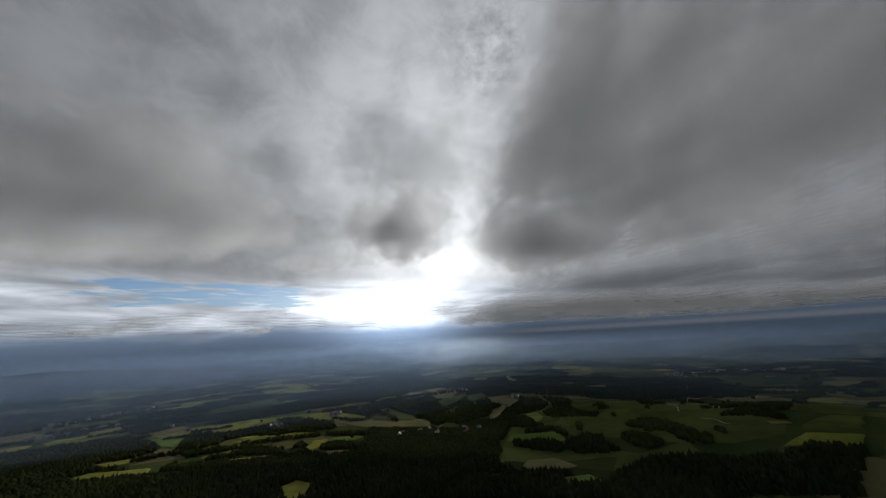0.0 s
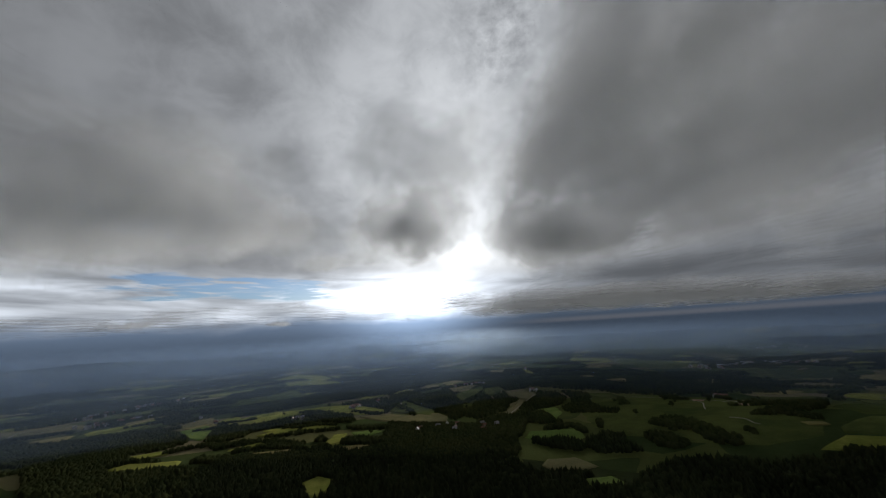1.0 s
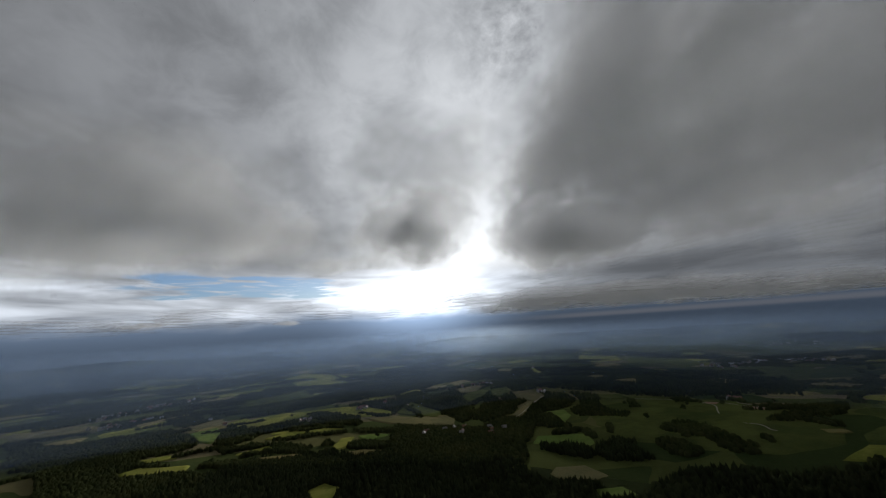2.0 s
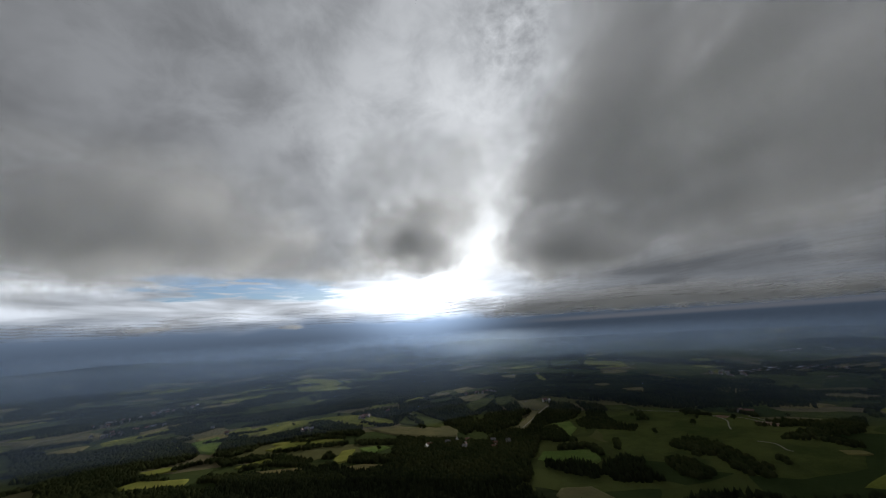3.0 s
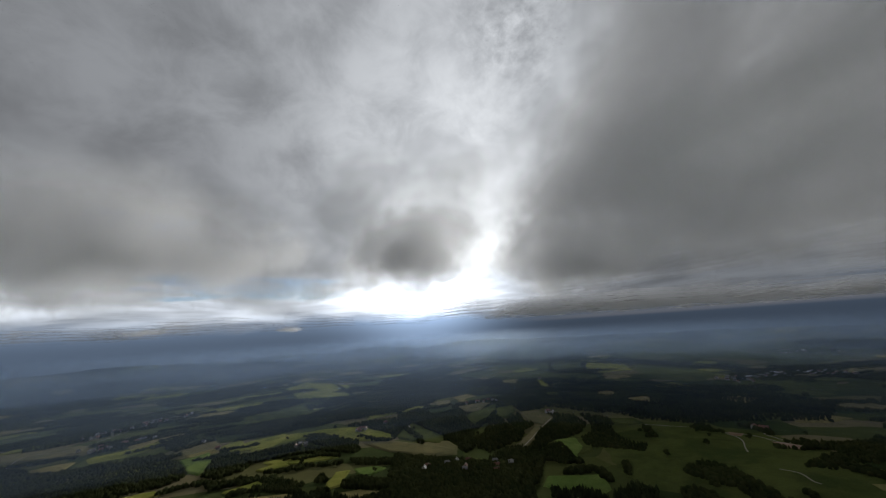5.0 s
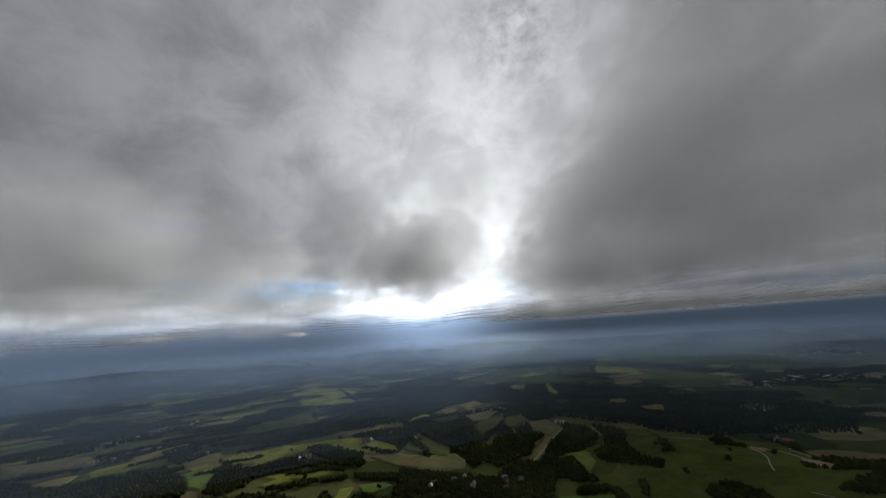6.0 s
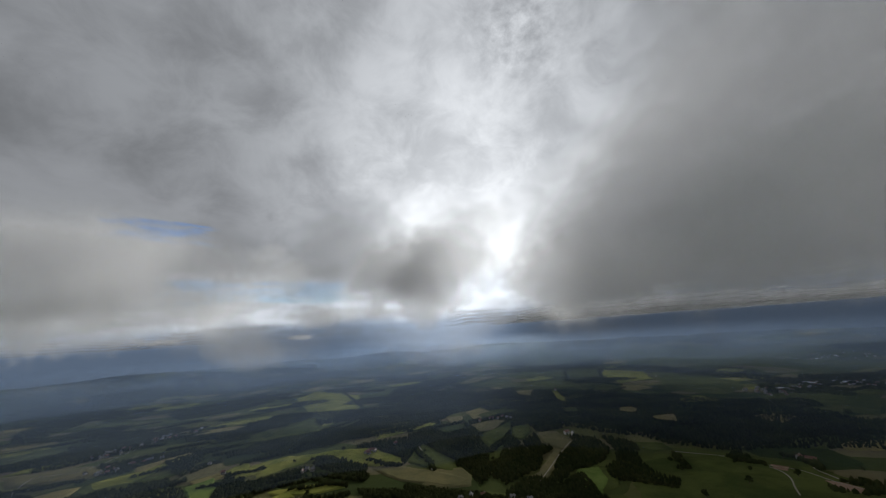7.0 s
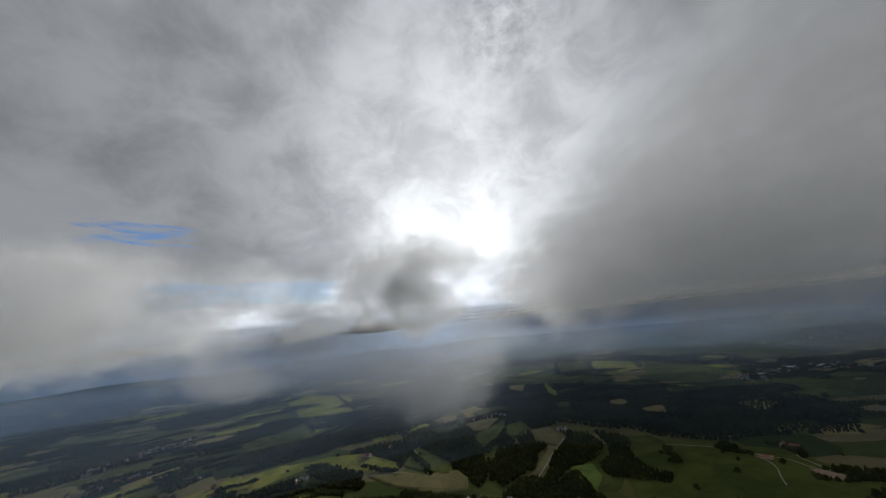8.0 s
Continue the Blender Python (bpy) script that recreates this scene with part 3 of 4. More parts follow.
plot("pasture", (300, 740), (450, 745), (540, 690), (505, 540), (472, 420), (400, 352), (330, 350), (285, 385), (215, 470), (205, 520), (232, 640))
plot("pasture", (149, 673), (214, 735), (242, 707), (219, 627), (172, 604))
plot("lush", (98, 507), (116, 542), (194, 527), (183, 478), (167, 466), (129, 483))
plot("stubble", (92, 393), (105, 412), (142, 409), (155, 375), (138, 367), (99, 377))
plot("lush", (126, 349), (155, 349), (161, 328), (142, 323), (124, 330))
plot("meadow", (359, 339), (412, 359), (453, 332), (415, 306), (389, 316))
plot("pasture", (432, 382), (505, 406), (536, 392), (459, 337), (415, 361))
plot("pasture", (530, 473), (812, 680), (880, 653), (545, 398), (503, 410))
plot("meadow", (-513, 497), (-499, 519), (-414, 516), (-399, 487), (-490, 479))
plot("meadow", (-184, 397), (-171, 415), (-145, 398), (-141, 360), (-159, 353))
plot("soil", (471, 584), (482, 570), (484, 541), (462, 524), (457, 551))
plot("soil", (469, 667), (484, 646), (463, 625), (453, 642))
plot("straw", (417, 409), (437, 399), (435, 389), (411, 393))
plot("straw", (-850, 867), (-816, 938), (-785, 985), (-749, 953), (-759, 879), (-790, 824))
plot("meadow", (-550, 804), (-504, 865), (-455, 901), (-410, 872), (-444, 790), (-512, 763))
plot("straw", (-607, 758), (-572, 807), (-538, 781), (-562, 727))
plot("meadow", (-394, 691), (-310, 719), (-238, 700), (-288, 671), (-370, 670))
grove("spruce", (88, 1777), (415, 1564), (546, 1426), (709, 1315), (851, 1256), (928, 1167), (970, 1083), (949, 1002), (982, 971), (738, 754), (624, 761), (473, 745), (391, 795), (364, 850), (287, 900), (226, 963), (160, 1075), (125, 1349))
grove("mixed", (-420, 1101), (-388, 1219), (-449, 2005), (-283, 2255), (91, 1828), (125, 1349), (75, 1237), (-41, 1260), (-114, 1191), (-180, 1034), (-302, 1006), (-414, 987))
grove("mixed", (-186, 999), (-136, 1070), (-90, 1000), (-92, 917), (-45, 857), (-56, 812), (-109, 868), (-150, 910))
grove("mixed", (50, 838), (101, 858), (134, 803), (113, 734), (77, 703), (46, 672), (24, 710), (35, 795))
grove("mixed", (208, 900), (262, 868), (271, 800), (219, 723), (164, 709), (125, 653), (121, 678), (187, 806))
grove("mixed", (277, 875), (327, 822), (320, 781), (280, 782))
grove("spruce", (281, 797), (309, 775), (292, 718), (292, 663), (307, 625), (290, 603), (262, 630), (245, 670), (254, 734))
grove("mixed", (1175, 1571), (1217, 1384), (1116, 1317), (1022, 1356))
grove("mixed", (302, 2908), (1034, 2491), (1357, 1933), (1434, 1662), (1569, 1483), (1438, 1368), (1288, 1551), (1254, 1833), (977, 2365), (348, 2586))
grove("mixed", (-1562, 1725), (-1524, 1981), (-1274, 2260), (-1057, 2296), (-1073, 2036), (-1114, 1646), (-1283, 1485))
grove("mixed", (-3447, 2653), (-3202, 2879), (-2737, 3264), (-1779, 3128), (-1351, 3415), (-937, 2875), (-1310, 2468), (-1770, 2285), (-2448, 2224))
grove("mixed", (-833, 1117), (-803, 1237), (-763, 1382), (-709, 1368), (-686, 1214), (-705, 1069), (-773, 1056))
grove("mixed", (-1258, 963), (-1266, 1064), (-1151, 1076), (-1061, 979), (-1101, 916), (-1145, 890))
grove("mixed", (-1938, 1391), (-2108, 1631), (-2027, 1760), (-1862, 1595), (-1727, 1344), (-1709, 1231))
grove("leafy", (-507, 715), (-536, 779), (-476, 747), (-409, 702), (-402, 650), (-425, 610), (-462, 630))
grove("leafy", (-374, 835), (-313, 837), (-224, 766), (-214, 731), (-284, 760))
grove("mixed", (-390, 616), (-313, 603), (-252, 567), (-243, 536), (-301, 547), (-371, 586))
grove("leafy", (-243, 578), (-240, 604), (-219, 587), (-219, 564))
grove("leafy", (-222, 685), (-131, 667), (-125, 637), (-189, 646))
grove("mixed", (-199, 558), (-171, 584), (-109, 555), (-113, 530), (-175, 540))
grove("leafy", (-432, 591), (-388, 604), (-367, 581), (-396, 562))
grove("mixed", (-135, 691), (-40, 651), (100, 599), (93, 521), (80, 432), (-166, 465), (-145, 496), (-110, 518))
grove("mixed", (-1038, 760), (-798, 691), (-783, 741), (-594, 727), (-490, 626), (-505, 585), (-562, 556), (-617, 526), (-725, 540))
grove("leafy", (-396, 521), (-301, 504), (-212, 506), (-173, 485), (-166, 465), (-392, 496))
grove("leafy", (-742, 763), (-679, 778), (-649, 745), (-698, 725))
grove("leafy", (-1165, 1025), (-1228, 1213), (-1175, 1212), (-1067, 970))
grove("leafy", (-748, 871), (-734, 945), (-693, 904), (-696, 828))
grove("leafy", (-733, 718), (-676, 790), (-650, 761), (-692, 684))
grove("leafy", (-459, 740), (-412, 789), (-373, 816), (-360, 789), (-393, 753), (-431, 706))
grove("mixed", (225, 709), (268, 738), (280, 664), (297, 613), (285, 595), (255, 632), (217, 664))
grove("mixed", (136, 653), (182, 703), (178, 609), (185, 574), (152, 585), (130, 604))
grove("mixed", (102, 633), (138, 660), (127, 592), (101, 520), (83, 512))
grove("leafy", (135, 540), (153, 558), (187, 556), (180, 537), (146, 537))
grove("leafy", (186, 543), (199, 544), (195, 506), (184, 498))
grove("leafy", (231, 558), (243, 565), (225, 518), (215, 515))
grove("spruce", (111, 498), (164, 477), (175, 437), (151, 428), (121, 458), (106, 478))
grove("spruce", (172, 463), (213, 487), (229, 462), (217, 418), (218, 401), (170, 414), (169, 439))
grove("mixed", (290, 514), (328, 523), (339, 476), (328, 430), (325, 381), (311, 372), (295, 392), (305, 433), (295, 466), (285, 494))
grove("mixed", (249, 454), (267, 456), (274, 427), (277, 399), (253, 391), (243, 410), (246, 439))
grove("leafy", (352, 411), (358, 408), (351, 392), (345, 393))
grove("leafy", (443, 724), (479, 743), (463, 690), (425, 680))
grove("mixed", (444, 555), (501, 581), (525, 553), (591, 554), (534, 509), (475, 518), (447, 530))
grove("leafy", (449, 457), (454, 443), (451, 415), (446, 404), (432, 423), (435, 441))
grove("spruce", (62, 431), (84, 374), (125, 364), (160, 325), (218, 362), (276, 354), (299, 326), (346, 320), (415, 306), (328, 247), (42, 315))
grove("spruce", (-314, 530), (-166, 523), (64, 443), (42, 315), (-302, 373), (-353, 467))
grove("mixed", (-820, 646), (-621, 599), (-353, 467), (-302, 373), (-525, 412))
grove("mixed", (359, 325), (380, 328), (404, 314), (384, 312))
grove("mixed", (407, 461), (466, 497), (680, 618), (515, 468), (426, 446))
grove("mixed", (-149, 902), (-58, 853), (20, 835), (39, 792), (20, 711), (1, 680), (-9, 725), (-31, 772), (-87, 781))
grove("mixed", (47, 643), (74, 683), (101, 695), (120, 673), (136, 607), (35, 623))
grove("mixed", (107, 883), (140, 923), (145, 857), (167, 829), (135, 800), (105, 857))
grove("mixed", (104, 1077), (164, 1052), (222, 951), (199, 940), (147, 937), (147, 1015))
grove("leafy", (10, 963), (21, 857), (53, 882), (83, 903), (74, 891), (20, 838))
grove("leafy", (-397, 859), (-358, 878), (-239, 806), (-229, 766), (-311, 799))
grove("leafy", (-709, 826), (-643, 899), (-618, 876), (-651, 793))
grove("leafy", (-716, 755), (-624, 777), (-607, 758), (-676, 728))
grove("leafy", (-798, 904), (-756, 980), (-727, 949), (-747, 866))
grove("leafy", (-1180, 1117), (-1167, 1307), (-1101, 1311), (-1052, 1232), (-1065, 1041))
grove("leafy", (-1354, 1129), (-1284, 1268), (-1193, 1203), (-1252, 1066))
hedge((-422, 736), (-342, 772))
hedge((-339, 766), (-227, 732))
hedge((-411, 691), (-334, 747))
hedge((-332, 743), (-252, 706))
hedge((-306, 650), (-230, 660))
hedge((-538, 781), (-475, 819))
hedge((-564, 860), (-489, 912))
hedge((-554, 718), (-485, 759))
hedge((-607, 954), (-531, 984))
hedge((-381, 867), (-247, 792))
hedge((453, 724), (456, 663))
hedge((367, 736), (338, 672))
hedge((531, 715), (543, 674))
hedge((307, 483), (295, 456))
hedge((-837, 2139), (-476, 1485))
hedge((-141, 890), (-87, 757))
hedge((-245, 839), (-167, 790))
hedge((-474, 1102), (-403, 1263))
hedge((-638, 913), (-608, 973))
hedge((-791, 975), (-673, 1020))
hedge((-775, 809), (-742, 865))
hedge((-355, 693), (-280, 718))
hedge((-357, 539), (-313, 554))
hedge((-482, 570), (-427, 598))
hedge((-255, 536), (-207, 532))
hedge((-349, 632), (-291, 641))
hedge((184, 806), (143, 727))
hedge((83, 911), (24, 843))
hedge((845, 2401), (703, 1990))
hedge((630, 2432), (515, 1993))
hedge((496, 1945), (648, 1611))
hedge((544, 694), (509, 621))
road((369, 757), (438, 711), (461, 659), (481, 625), (476, 571), (478, 540))
road((456, 651), (453, 624), (439, 594), (416, 562), (400, 537))
road((546, 681), (507, 633), (496, 600), (484, 562))
road((207, 854), (166, 792), (122, 710), (94, 659))
road((379, 467), (386, 449), (379, 428), (380, 420))
road((1075, 2210), (1008, 2015), (768, 1611))
road((1062, 2218), (1237, 1986), (1227, 1729), (1101, 1405))
road((-144, 908), (-113, 830), (-92, 758))
road((-986, 746), (-1066, 839), (-981, 876), (-1018, 1030), (-1036, 1170))


def far_country():
    """The mosaic of fields, copses and hedges further out."""
    spots = np.random.default_rng(21)

    def free(x, y, margin=1.15):
        return not any(inside(x, y, shape, margin)[0] for shape in OPEN[:NAMED])

    def spot(near, far):
        y = near + (far - near) * spots.random() ** 1.3
        return spots.uniform(-1.4, 1.4) * y, y

    for k in range(260):
        x, y = spot(640, 3600)
        if not free(x, y) or (y < 1050 and abs(x) < 620):
            continue
        kind = ("pasture", "meadow", "stubble", "pasture", "straw")[k % 5]
        a = radians(spots.uniform(10, 45))
        long, deep = spots.uniform(35, 80) + y * 0.022, spots.uniform(14, 30) + y * 0.018
        lay_field(kind, oval(x, y, long * math.cos(a), long * math.sin(a), -deep * math.sin(a), deep * math.cos(a)))
    for k in range(150):
        x, y = spot(900, 4700)
        if not free(x, y):
            continue
        a = radians(spots.uniform(-15, 40))
        long, deep = spots.uniform(40, 130) + y * 0.05, spots.uniform(20, 70) + y * 0.03
        plant("mixed", oval(x, y, long * math.cos(a), long * math.sin(a), -deep * math.sin(a), deep * math.cos(a)))
    for k in range(340):
        x, y = spot(480, 2400)
        if not free(x, y) or (y < 1050 and -620 < x < 800):
            continue
        a = radians(spots.uniform(15, 50))
        long = spots.uniform(25, 70) + y * 0.02
        hedge((x - long * math.cos(a), y - long * math.sin(a)), (x + long * math.cos(a), y + long * math.sin(a)))


NAMED = len(OPEN)
far_country()


# ---- buildings ----
def box(x0, x1, y0, y1, z0, z1):
    v = [(x, y, z) for z in (z0, z1) for y in (y0, y1) for x in (x0, x1)]
    return v, [(0, 2, 3, 1), (4, 5, 7, 6), (0, 1, 5, 4), (2, 6, 7, 3), (0, 4, 6, 2), (1, 3, 7, 5)]


def gabled(length, depth, eaves, ridge, over=0.5):
    """Walls with gables, and a roof of two thick slopes."""
    a, b = length / 2, depth / 2
    walls = ([(-a, -b, -3), (a, -b, -3), (a, b, -3), (-a, b, -3), (-a, -b, eaves), (a, -b, eaves), (a, b, eaves), (-a, b, eaves), (-a, 0, ridge), (a, 0, ridge)],
             [(0, 1, 5, 4), (2, 3, 7, 6), (1, 2, 6, 9, 5), (3, 0, 4, 8, 7), (4, 5, 9, 8), (6, 7, 8, 9)])
    drop = (ridge - eaves) / b * over
    a, b = a + over, b + over
    lo, up = eaves - drop + 0.15, ridge + 0.15
    roof = ([(-a, -b, lo), (a, -b, lo), (a, 0, up), (-a, 0, up), (-a, b, lo), (a, b, lo)] + [(-a, -b, lo + 0.35), (a, -b, lo + 0.35), (a, 0, up + 0.35), (-a, 0, up + 0.35), (-a, b, lo + 0.35), (a, b, lo + 0.35)],
            [(6, 7, 8, 9), (9, 8, 11, 10), (0, 3, 2, 1), (3, 4, 5, 2), (0, 1, 7, 6), (5, 4, 10, 11), (1, 2, 8, 7), (2, 5, 11, 8), (3, 0, 6, 9), (4, 3, 9, 10)])
    return walls, roof


def house_model(name, label, category, length, depth, eaves, ridge, wall_mat, roof_mat, windows=4, chimney=True):
    base = new(name)
    walls, roof = gabled(length, depth, eaves, ridge)
    build("wall", *walls, wall_mat, base)
    build("roof", *roof, roof_mat, base)
    if chimney:
        build("chimney", *box(length * 0.2, length * 0.2 + 0.8, -0.4, 0.4, ridge - 1, ridge + 1.3), PLASTER, base)
    for side in (-1, 1):
        for k in range(windows):
            x = length * ((k + 0.5) / windows - 0.5)
            y = side * (depth / 2 + 0.02)
            build("window", *box(x - 0.6, x + 0.6, y - 0.06, y + 0.06, eaves * 0.45, eaves * 0.45 + 1.4), GLASS, base)
    door_x = -length * 0.5 + length / max(windows, 3)
    wide_door = 1.7 if category in ("barn", "hall") else 0.55
    build("door", *box(door_x - wide_door, door_x + wide_door, -depth / 2 - 0.1, -depth / 2 + 0.05, -0.6, 1.6 + 0.5 * wide_door), BARK, base)
    tagged(base, label, category, "houses")
    return base


def put_down(model, x, y, turn, first):
    m = pose(x, y, float(zg(x, y)) + 0.6 + math.hypot(x, y) * 0.0012, 0, 0, turn)
    if first:
        model.matrix_basis = m
        return model
    return copy_thing(model, m)


cottage = house_model("house", "white plastered farmhouse with a red tiled roof", "house", 8, 6, 3.3, 6, PLASTER, TILES)
villa = house_model("house", "white plastered village house with a dark slate roof", "house", 7.5, 6.5, 3.5, 6.4, PLASTER, SLATE, 3)
barn = house_model("barn", "long red-roofed barn with pale plastered walls", "barn", 13, 6.5, 3.4, 6.2, PLASTER, TILES, 5, False)
hall = house_model("hall", "long pale metal farm hall with a low roof", "hall", 24, 11, 4, 5.6, PLASTER, SHEET, 0, False)
put = {"n": {}}


def place(model, x, y, turn):
    first = model.name not in put["n"]
    put["n"][model.name] = True
    return put_down(model, x, y, turn, first)


# the farm on the open meadow, with buildings round its yard
for model, x, y, turn in ((barn, -264, 882, 70), (barn, -255, 893, 8), (cottage, -245, 886, 82), (cottage, -256, 873, 20), (cottage, -205, 930, 30)):
    place(model, x, y, turn)
# the hamlet at the forest's edge
for model, x, y, turn in ((barn, 47, 1093, 12), (cottage, 66, 1090, 70), (cottage, 80, 1103, 20), (villa, 103, 1072, 100), (cottage, 12, 1080, 50), (villa, 92, 1088, 5)):
    place(model, x, y, turn)
# lone houses
for model, x, y, turn in ((villa, -353, 791, 40), (cottage, -371, 781, 100), (villa, -366, 793, 10), (barn, 214, 907, 30), (villa, 224, 893, 80), (barn, 542, 676, 140), (cottage, 538, 692, 20), (cottage, 359, 1602, 15),
                          (hall, 1562, 2889, 5), (cottage, -560, 800, 30), (villa, -640, 860, 10)):
    place(model, x, y, turn)


def village(cx, cy, wide, deep, turn, count, seed):
    spots = np.random.default_rng(seed)
    c, s = math.cos(radians(turn)), math.sin(radians(turn))
    for k in range(count):
        a, b = spots.uniform(-1, 1) * wide, spots.uniform(-1, 1) * deep
        model = (cottage, villa, villa, cottage, villa)[k % 5]
        place(model, cx + a * c - b * s, cy + a * s + b * c, turn + spots.choice([0, 90]) + spots.uniform(-12, 12))


village(-1039, 1113, 150, 35, 75, 24, 3)
village(-886, 885, 70, 30, 60, 14, 8)
village(1090, 1370, 130, 70, 20, 26, 4)
village(1400, 1480, 150, 80, -10, 24, 5)
village(-5, 602, 80, 26, -8, 11, 6)
village(2147, 2285, 320, 150, 0, 24, 7)
for k, (x, y) in enumerate(((1120, 1400), (1440, 1500), (2040, 2220), (2260, 2330), (1340, 1520))):
    place(hall, x, y, 25 * k)


# ---- single trees ----
def tree_model(seed, height):
    pick = random.Random(seed)
    base = new("tree")
    bm = bmesh.new()
    bmesh.ops.create_cone(bm, segments=7, radius1=height * 0.035, radius2=height * 0.015, depth=height * 0.5, matrix=Matrix.Translation((0, 0, height * 0.23)))
    for k in range(4):
        bmesh.ops.create_cone(bm, segments=5, radius1=height * 0.014, radius2=height * 0.005, depth=height * 0.32,
                              matrix=pose(0, 0, height * 0.42, 0, 0, 90 * k + pick.uniform(-20, 20)) @ pose(0, 0, 0, 42, 0, 0) @ Matrix.Translation((0, 0, height * 0.15)))
    me = bpy.data.meshes.new("trunk")
    bm.to_mesh(me)
    bm.free()
    me.materials.append(BARK)
    new("trunk", me).parent = base
    bm = bmesh.new()
    for k in range(34):
        a, e, r = pick.uniform(0, 6.28), pick.uniform(-0.6, 1.4), pick.uniform(0.3, 1)
        at = Vector((math.cos(a) * math.cos(e) * r * 0.36, math.sin(a) * math.cos(e) * r * 0.36, 0.6 + math.sin(e) * r * 0.34)) * height
        size = height * pick.uniform(0.06, 0.13)
        made = bmesh.ops.create_icosphere(bm, subdivisions=1, radius=size, matrix=Matrix.Translation(at))
        for v in made["verts"]:
            v.co += Vector((pick.uniform(-1, 1), pick.uniform(-1, 1), pick.uniform(-1, 1))) * size * 0.35
    me = bpy.data.meshes.new("crown")
    bm.to_mesh(me)
    bm.free()
    me.materials.append(LEAVES)
    new("crown", me).parent = base
    return tagged(base, "single dark round-crowned tree standing in a field", "tree", "field trees")


TREES = [tree_model(k, h) for k, h in ((1, 10), (2, 8), (3, 12))]
spots = random.Random(5)
singles = [(-195, 868), (-160, 790), (-330, 905), (-420, 840), (420, 640), (455, 600), (430, 700), (350, 700), (330, 660), (500, 560), (560, 620), (380, 590), (520, 700), (545, 690), (300, 560), (-120, 860), (-640, 1200), (-560, 1350),
           (-700, 1500), (-520, 1100), (60, 880), (30, 790), (-240, 690), (-300, 660), (-410, 680), (-470, 690), (-520, 650), (-150, 600), (160, 720), (180, 780), (220, 860)]
for k, (x, y) in enumerate(singles):
    model = TREES[k % 3]
    m = pose(x, y, float(zg(x, y)), 0, 0, spots.uniform(0, 360))
    if k < 3:
        model.matrix_basis = m
    else:
        copy_thing(model, m)


# ---- low clouds ----
def slice_mesh(k, count, seed, cells=14):
    """One slice of a unit ball, bent like a bowl and uneven."""
    at = -0.92 + 1.84 * (k + 0.5) / count
    wide = math.sqrt(1 - at * at)
    verts, faces = [], []
    for r in range(cells + 1):
        for c in range(cells + 1):
            u, v = 2 * c / cells - 1, 2 * r / cells - 1
            # a square drawn out to a disc
            x, z = u * math.sqrt(1 - v * v / 2) * wide, v * math.sqrt(1 - u * u / 2) * wide
            lift = 0.10 * noise.noise(Vector((x * 2.2, z * 2.2, seed + at * 2))) + 0.10 * (x * x + z * z)
            verts.append((x, at + lift, z))
    for r in range(cells):
        for c in range(cells):
            i = r * (cells + 1) + c
            faces.append((i, i + 1, i + cells + 2, i + cells + 1))
    return verts, faces


def cloud(x, y, z, sx, sy, sz, seed, mat, count=12, label="grey ragged low cloud with a dark base"):
    """A cloud of thin layers of drops, one behind the other through its whole depth."""
    base = new("cloud")
    base.location = (x, y, z)
    for k in range(count):
        layer = build("layer", *slice_mesh(k, count, seed), mat, base, True)
        layer.scale = (sx, sy, sz)
        tagged(layer, kind="stuff")
    tagged(base, label, "cloud", "low clouds")


def deck(label, mat, x0, x1, y0, y1, low, high, count, seed, swell=8.0, cells=80):
    """A deck of low cloud, many uneven layers deep."""
    base = new("cloud_deck")
    base.location = ((x0 + x1) / 2, (y0 + y1) / 2, low)
    a, b = (x1 - x0) / 2, (y1 - y0) / 2
    for k in range(count):
        verts, faces = [], []
        for r in range(cells + 1):
            for c in range(cells + 1):
                x, y = a * (2 * c / cells - 1), b * (2 * r / cells - 1)
                lift = noise.noise(Vector((x / 120, y / 170, seed + k * 0.04))) + 0.5 * noise.noise(Vector((x / 50, y / 75, seed + k * 0.06)))
                verts.append((x, y, (high - low) * k / (count - 1) + swell * lift))
        for r in range(cells):
            for c in range(cells):
                i = r * (cells + 1) + c
                faces.append((i, i + 1, i + cells + 2, i + cells + 1))
        tagged(build("layer", verts, faces, mat, base, True), kind="stuff")
    tagged(base, label, "cloud", "cloud decks")


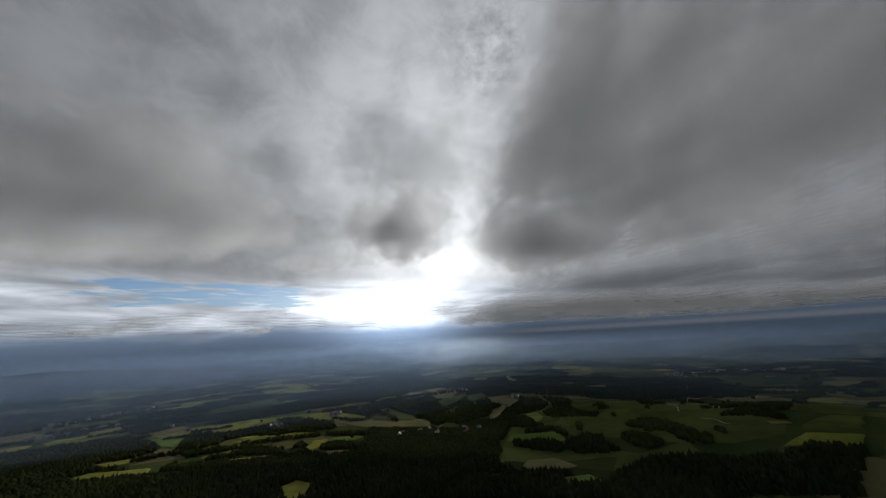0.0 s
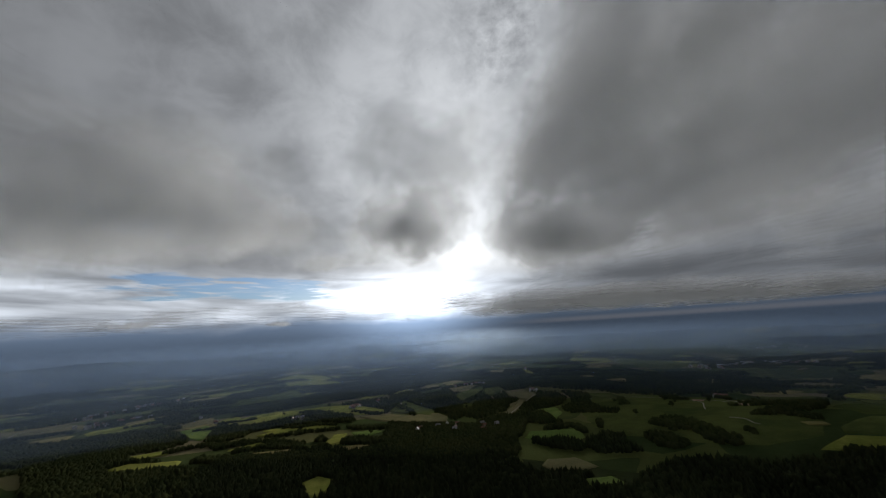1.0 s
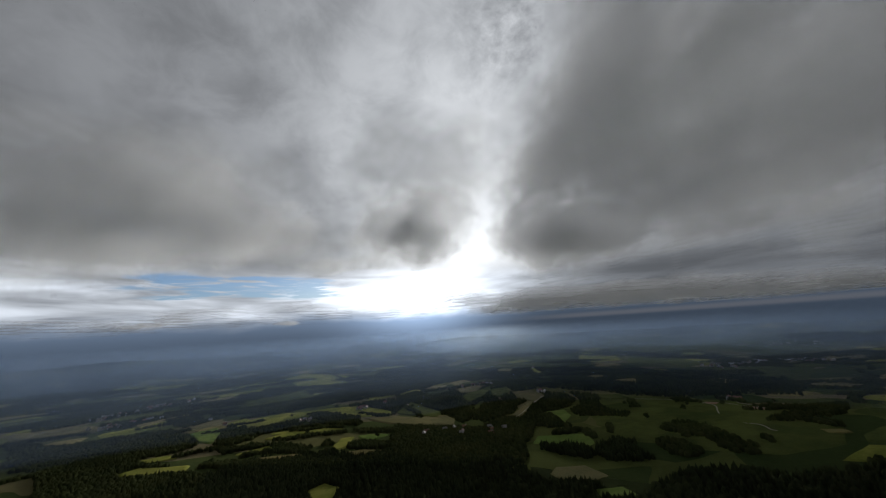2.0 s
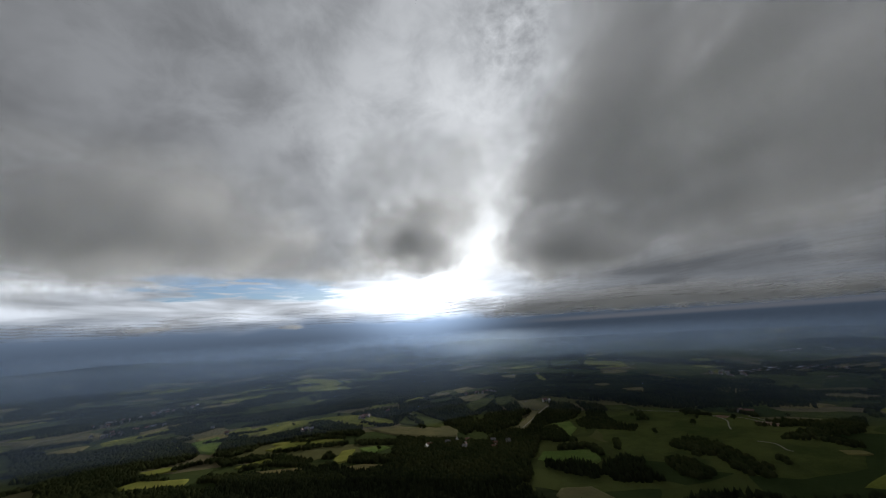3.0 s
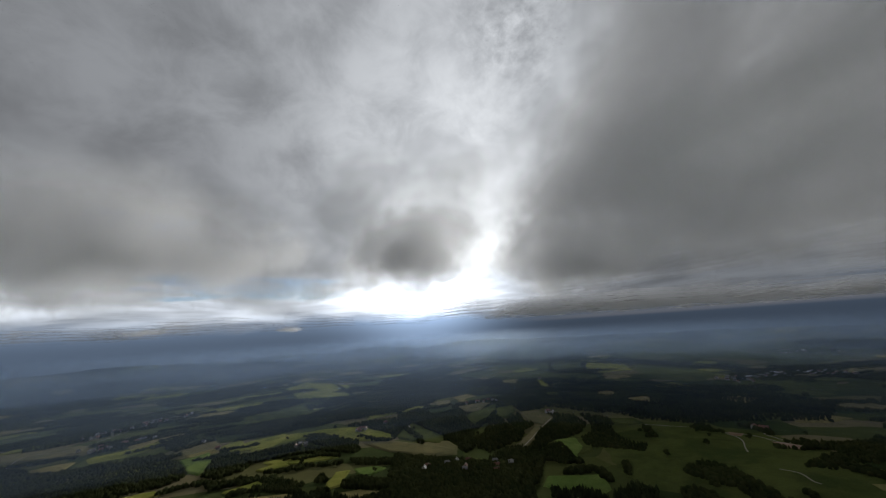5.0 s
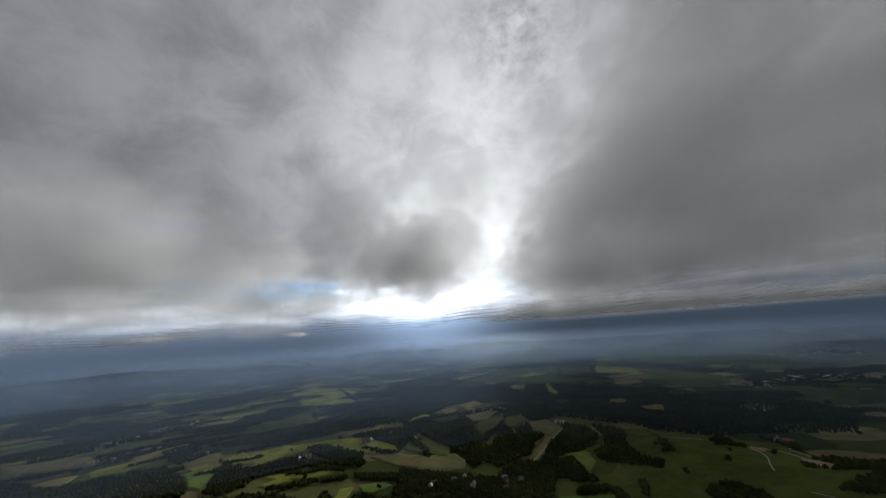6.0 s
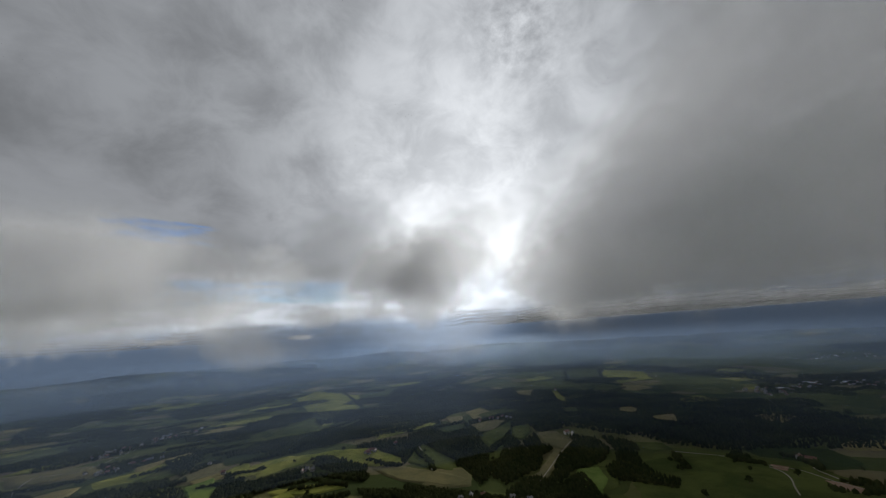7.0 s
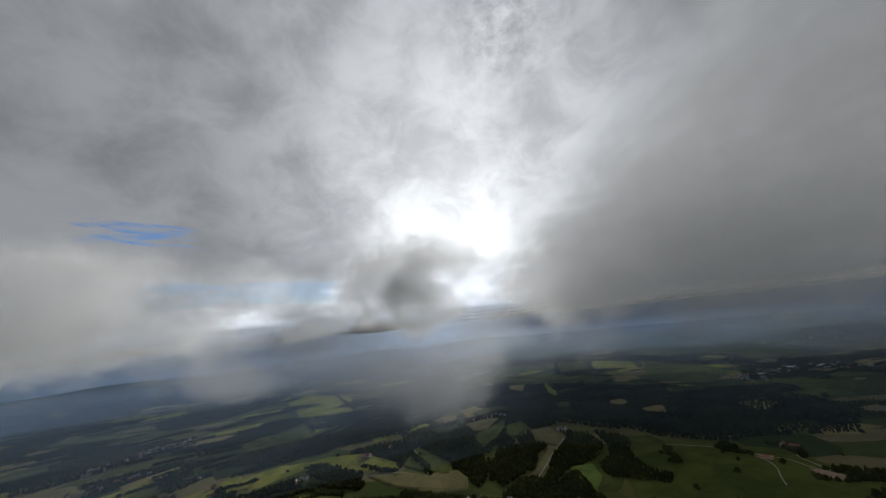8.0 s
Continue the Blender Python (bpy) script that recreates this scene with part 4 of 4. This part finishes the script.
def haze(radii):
    """Upright translucent blue sheets stand in for haze over the plain, ever further out."""
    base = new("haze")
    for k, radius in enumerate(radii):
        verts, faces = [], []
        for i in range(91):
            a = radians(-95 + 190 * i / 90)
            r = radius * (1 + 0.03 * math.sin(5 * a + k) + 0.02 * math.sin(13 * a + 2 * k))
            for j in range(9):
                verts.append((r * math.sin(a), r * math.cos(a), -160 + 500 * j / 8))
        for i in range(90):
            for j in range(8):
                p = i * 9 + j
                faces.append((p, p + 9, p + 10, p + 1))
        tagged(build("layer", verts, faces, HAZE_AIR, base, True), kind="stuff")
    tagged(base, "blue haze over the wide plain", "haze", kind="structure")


scene.cycles.transparent_max_bounces = 64
deck("thick dark grey cloud deck with a sharp rim", WEST_DECK, 0, 1100, -350, 1250, 289, 345, 9, 3)
deck("thin pale grey cloud veil with rents", EAST_DECK, -1100, 0, -350, 650, 294, 345, 7, 8)
deck("far broken banks of low cloud over the plain", FAR_DECK, -3200, 3400, 1250, 4300, 300, 350, 4, 5, 12.0)
cloud(-82, 425, 338, 84, 70, 78, 31, PUFF)
cloud(-104, 415, 322, 64, 60, 58, 24, PUFF)
cloud(-16, 420, 334, 72, 70, 70, 21, PUFF)
cloud(-52, 415, 302, 78, 60, 40, 22, PUFF)
cloud(165, 470, 315, 135, 80, 80, 2, PUFF)
cloud(-168, 480, 294, 110, 45, 24, 3, PUFF, 9, "thin flat strip of grey cloud")
cloud(-440, 330, 330, 240, 120, 95, 4, PUFF)
cloud(-330, 260, 320, 130, 80, 48, 23, PUFF)
cloud(-253, 430, 345, 90, 60, 50, 5, WISP)
cloud(-1281, 2500, 300, 130, 70, 26, 6, PUFF, 8, "small bright far cloud over the plain")
cloud(-2200, 2250, 330, 190, 70, 30, 7, PUFF, 8, "small bright far cloud over the plain")
cloud(105, 165, 290, 95, 75, 52, 14, WISP, 12, "soft grey mist hanging from the cloud deck")
cloud(235, 255, 292, 175, 110, 44, 18, WISP, 12, "soft grey mist hanging from the cloud deck")
cloud(-12, 150, 280, 66, 48, 34, 16, WISP, 12, "faint torn scrap of mist under the cloud base")
cloud(-130, 235, 264, 70, 40, 24, 15, WISP, 9, "faint torn scrap of mist under the cloud base")
cloud(-330, 310, 294, 250, 95, 40, 19, WISP, 14, "soft grey mist hanging from the cloud deck")
cloud(-230, 190, 300, 150, 70, 46, 17, WISP, 12, "soft grey mist hanging from the cloud deck")
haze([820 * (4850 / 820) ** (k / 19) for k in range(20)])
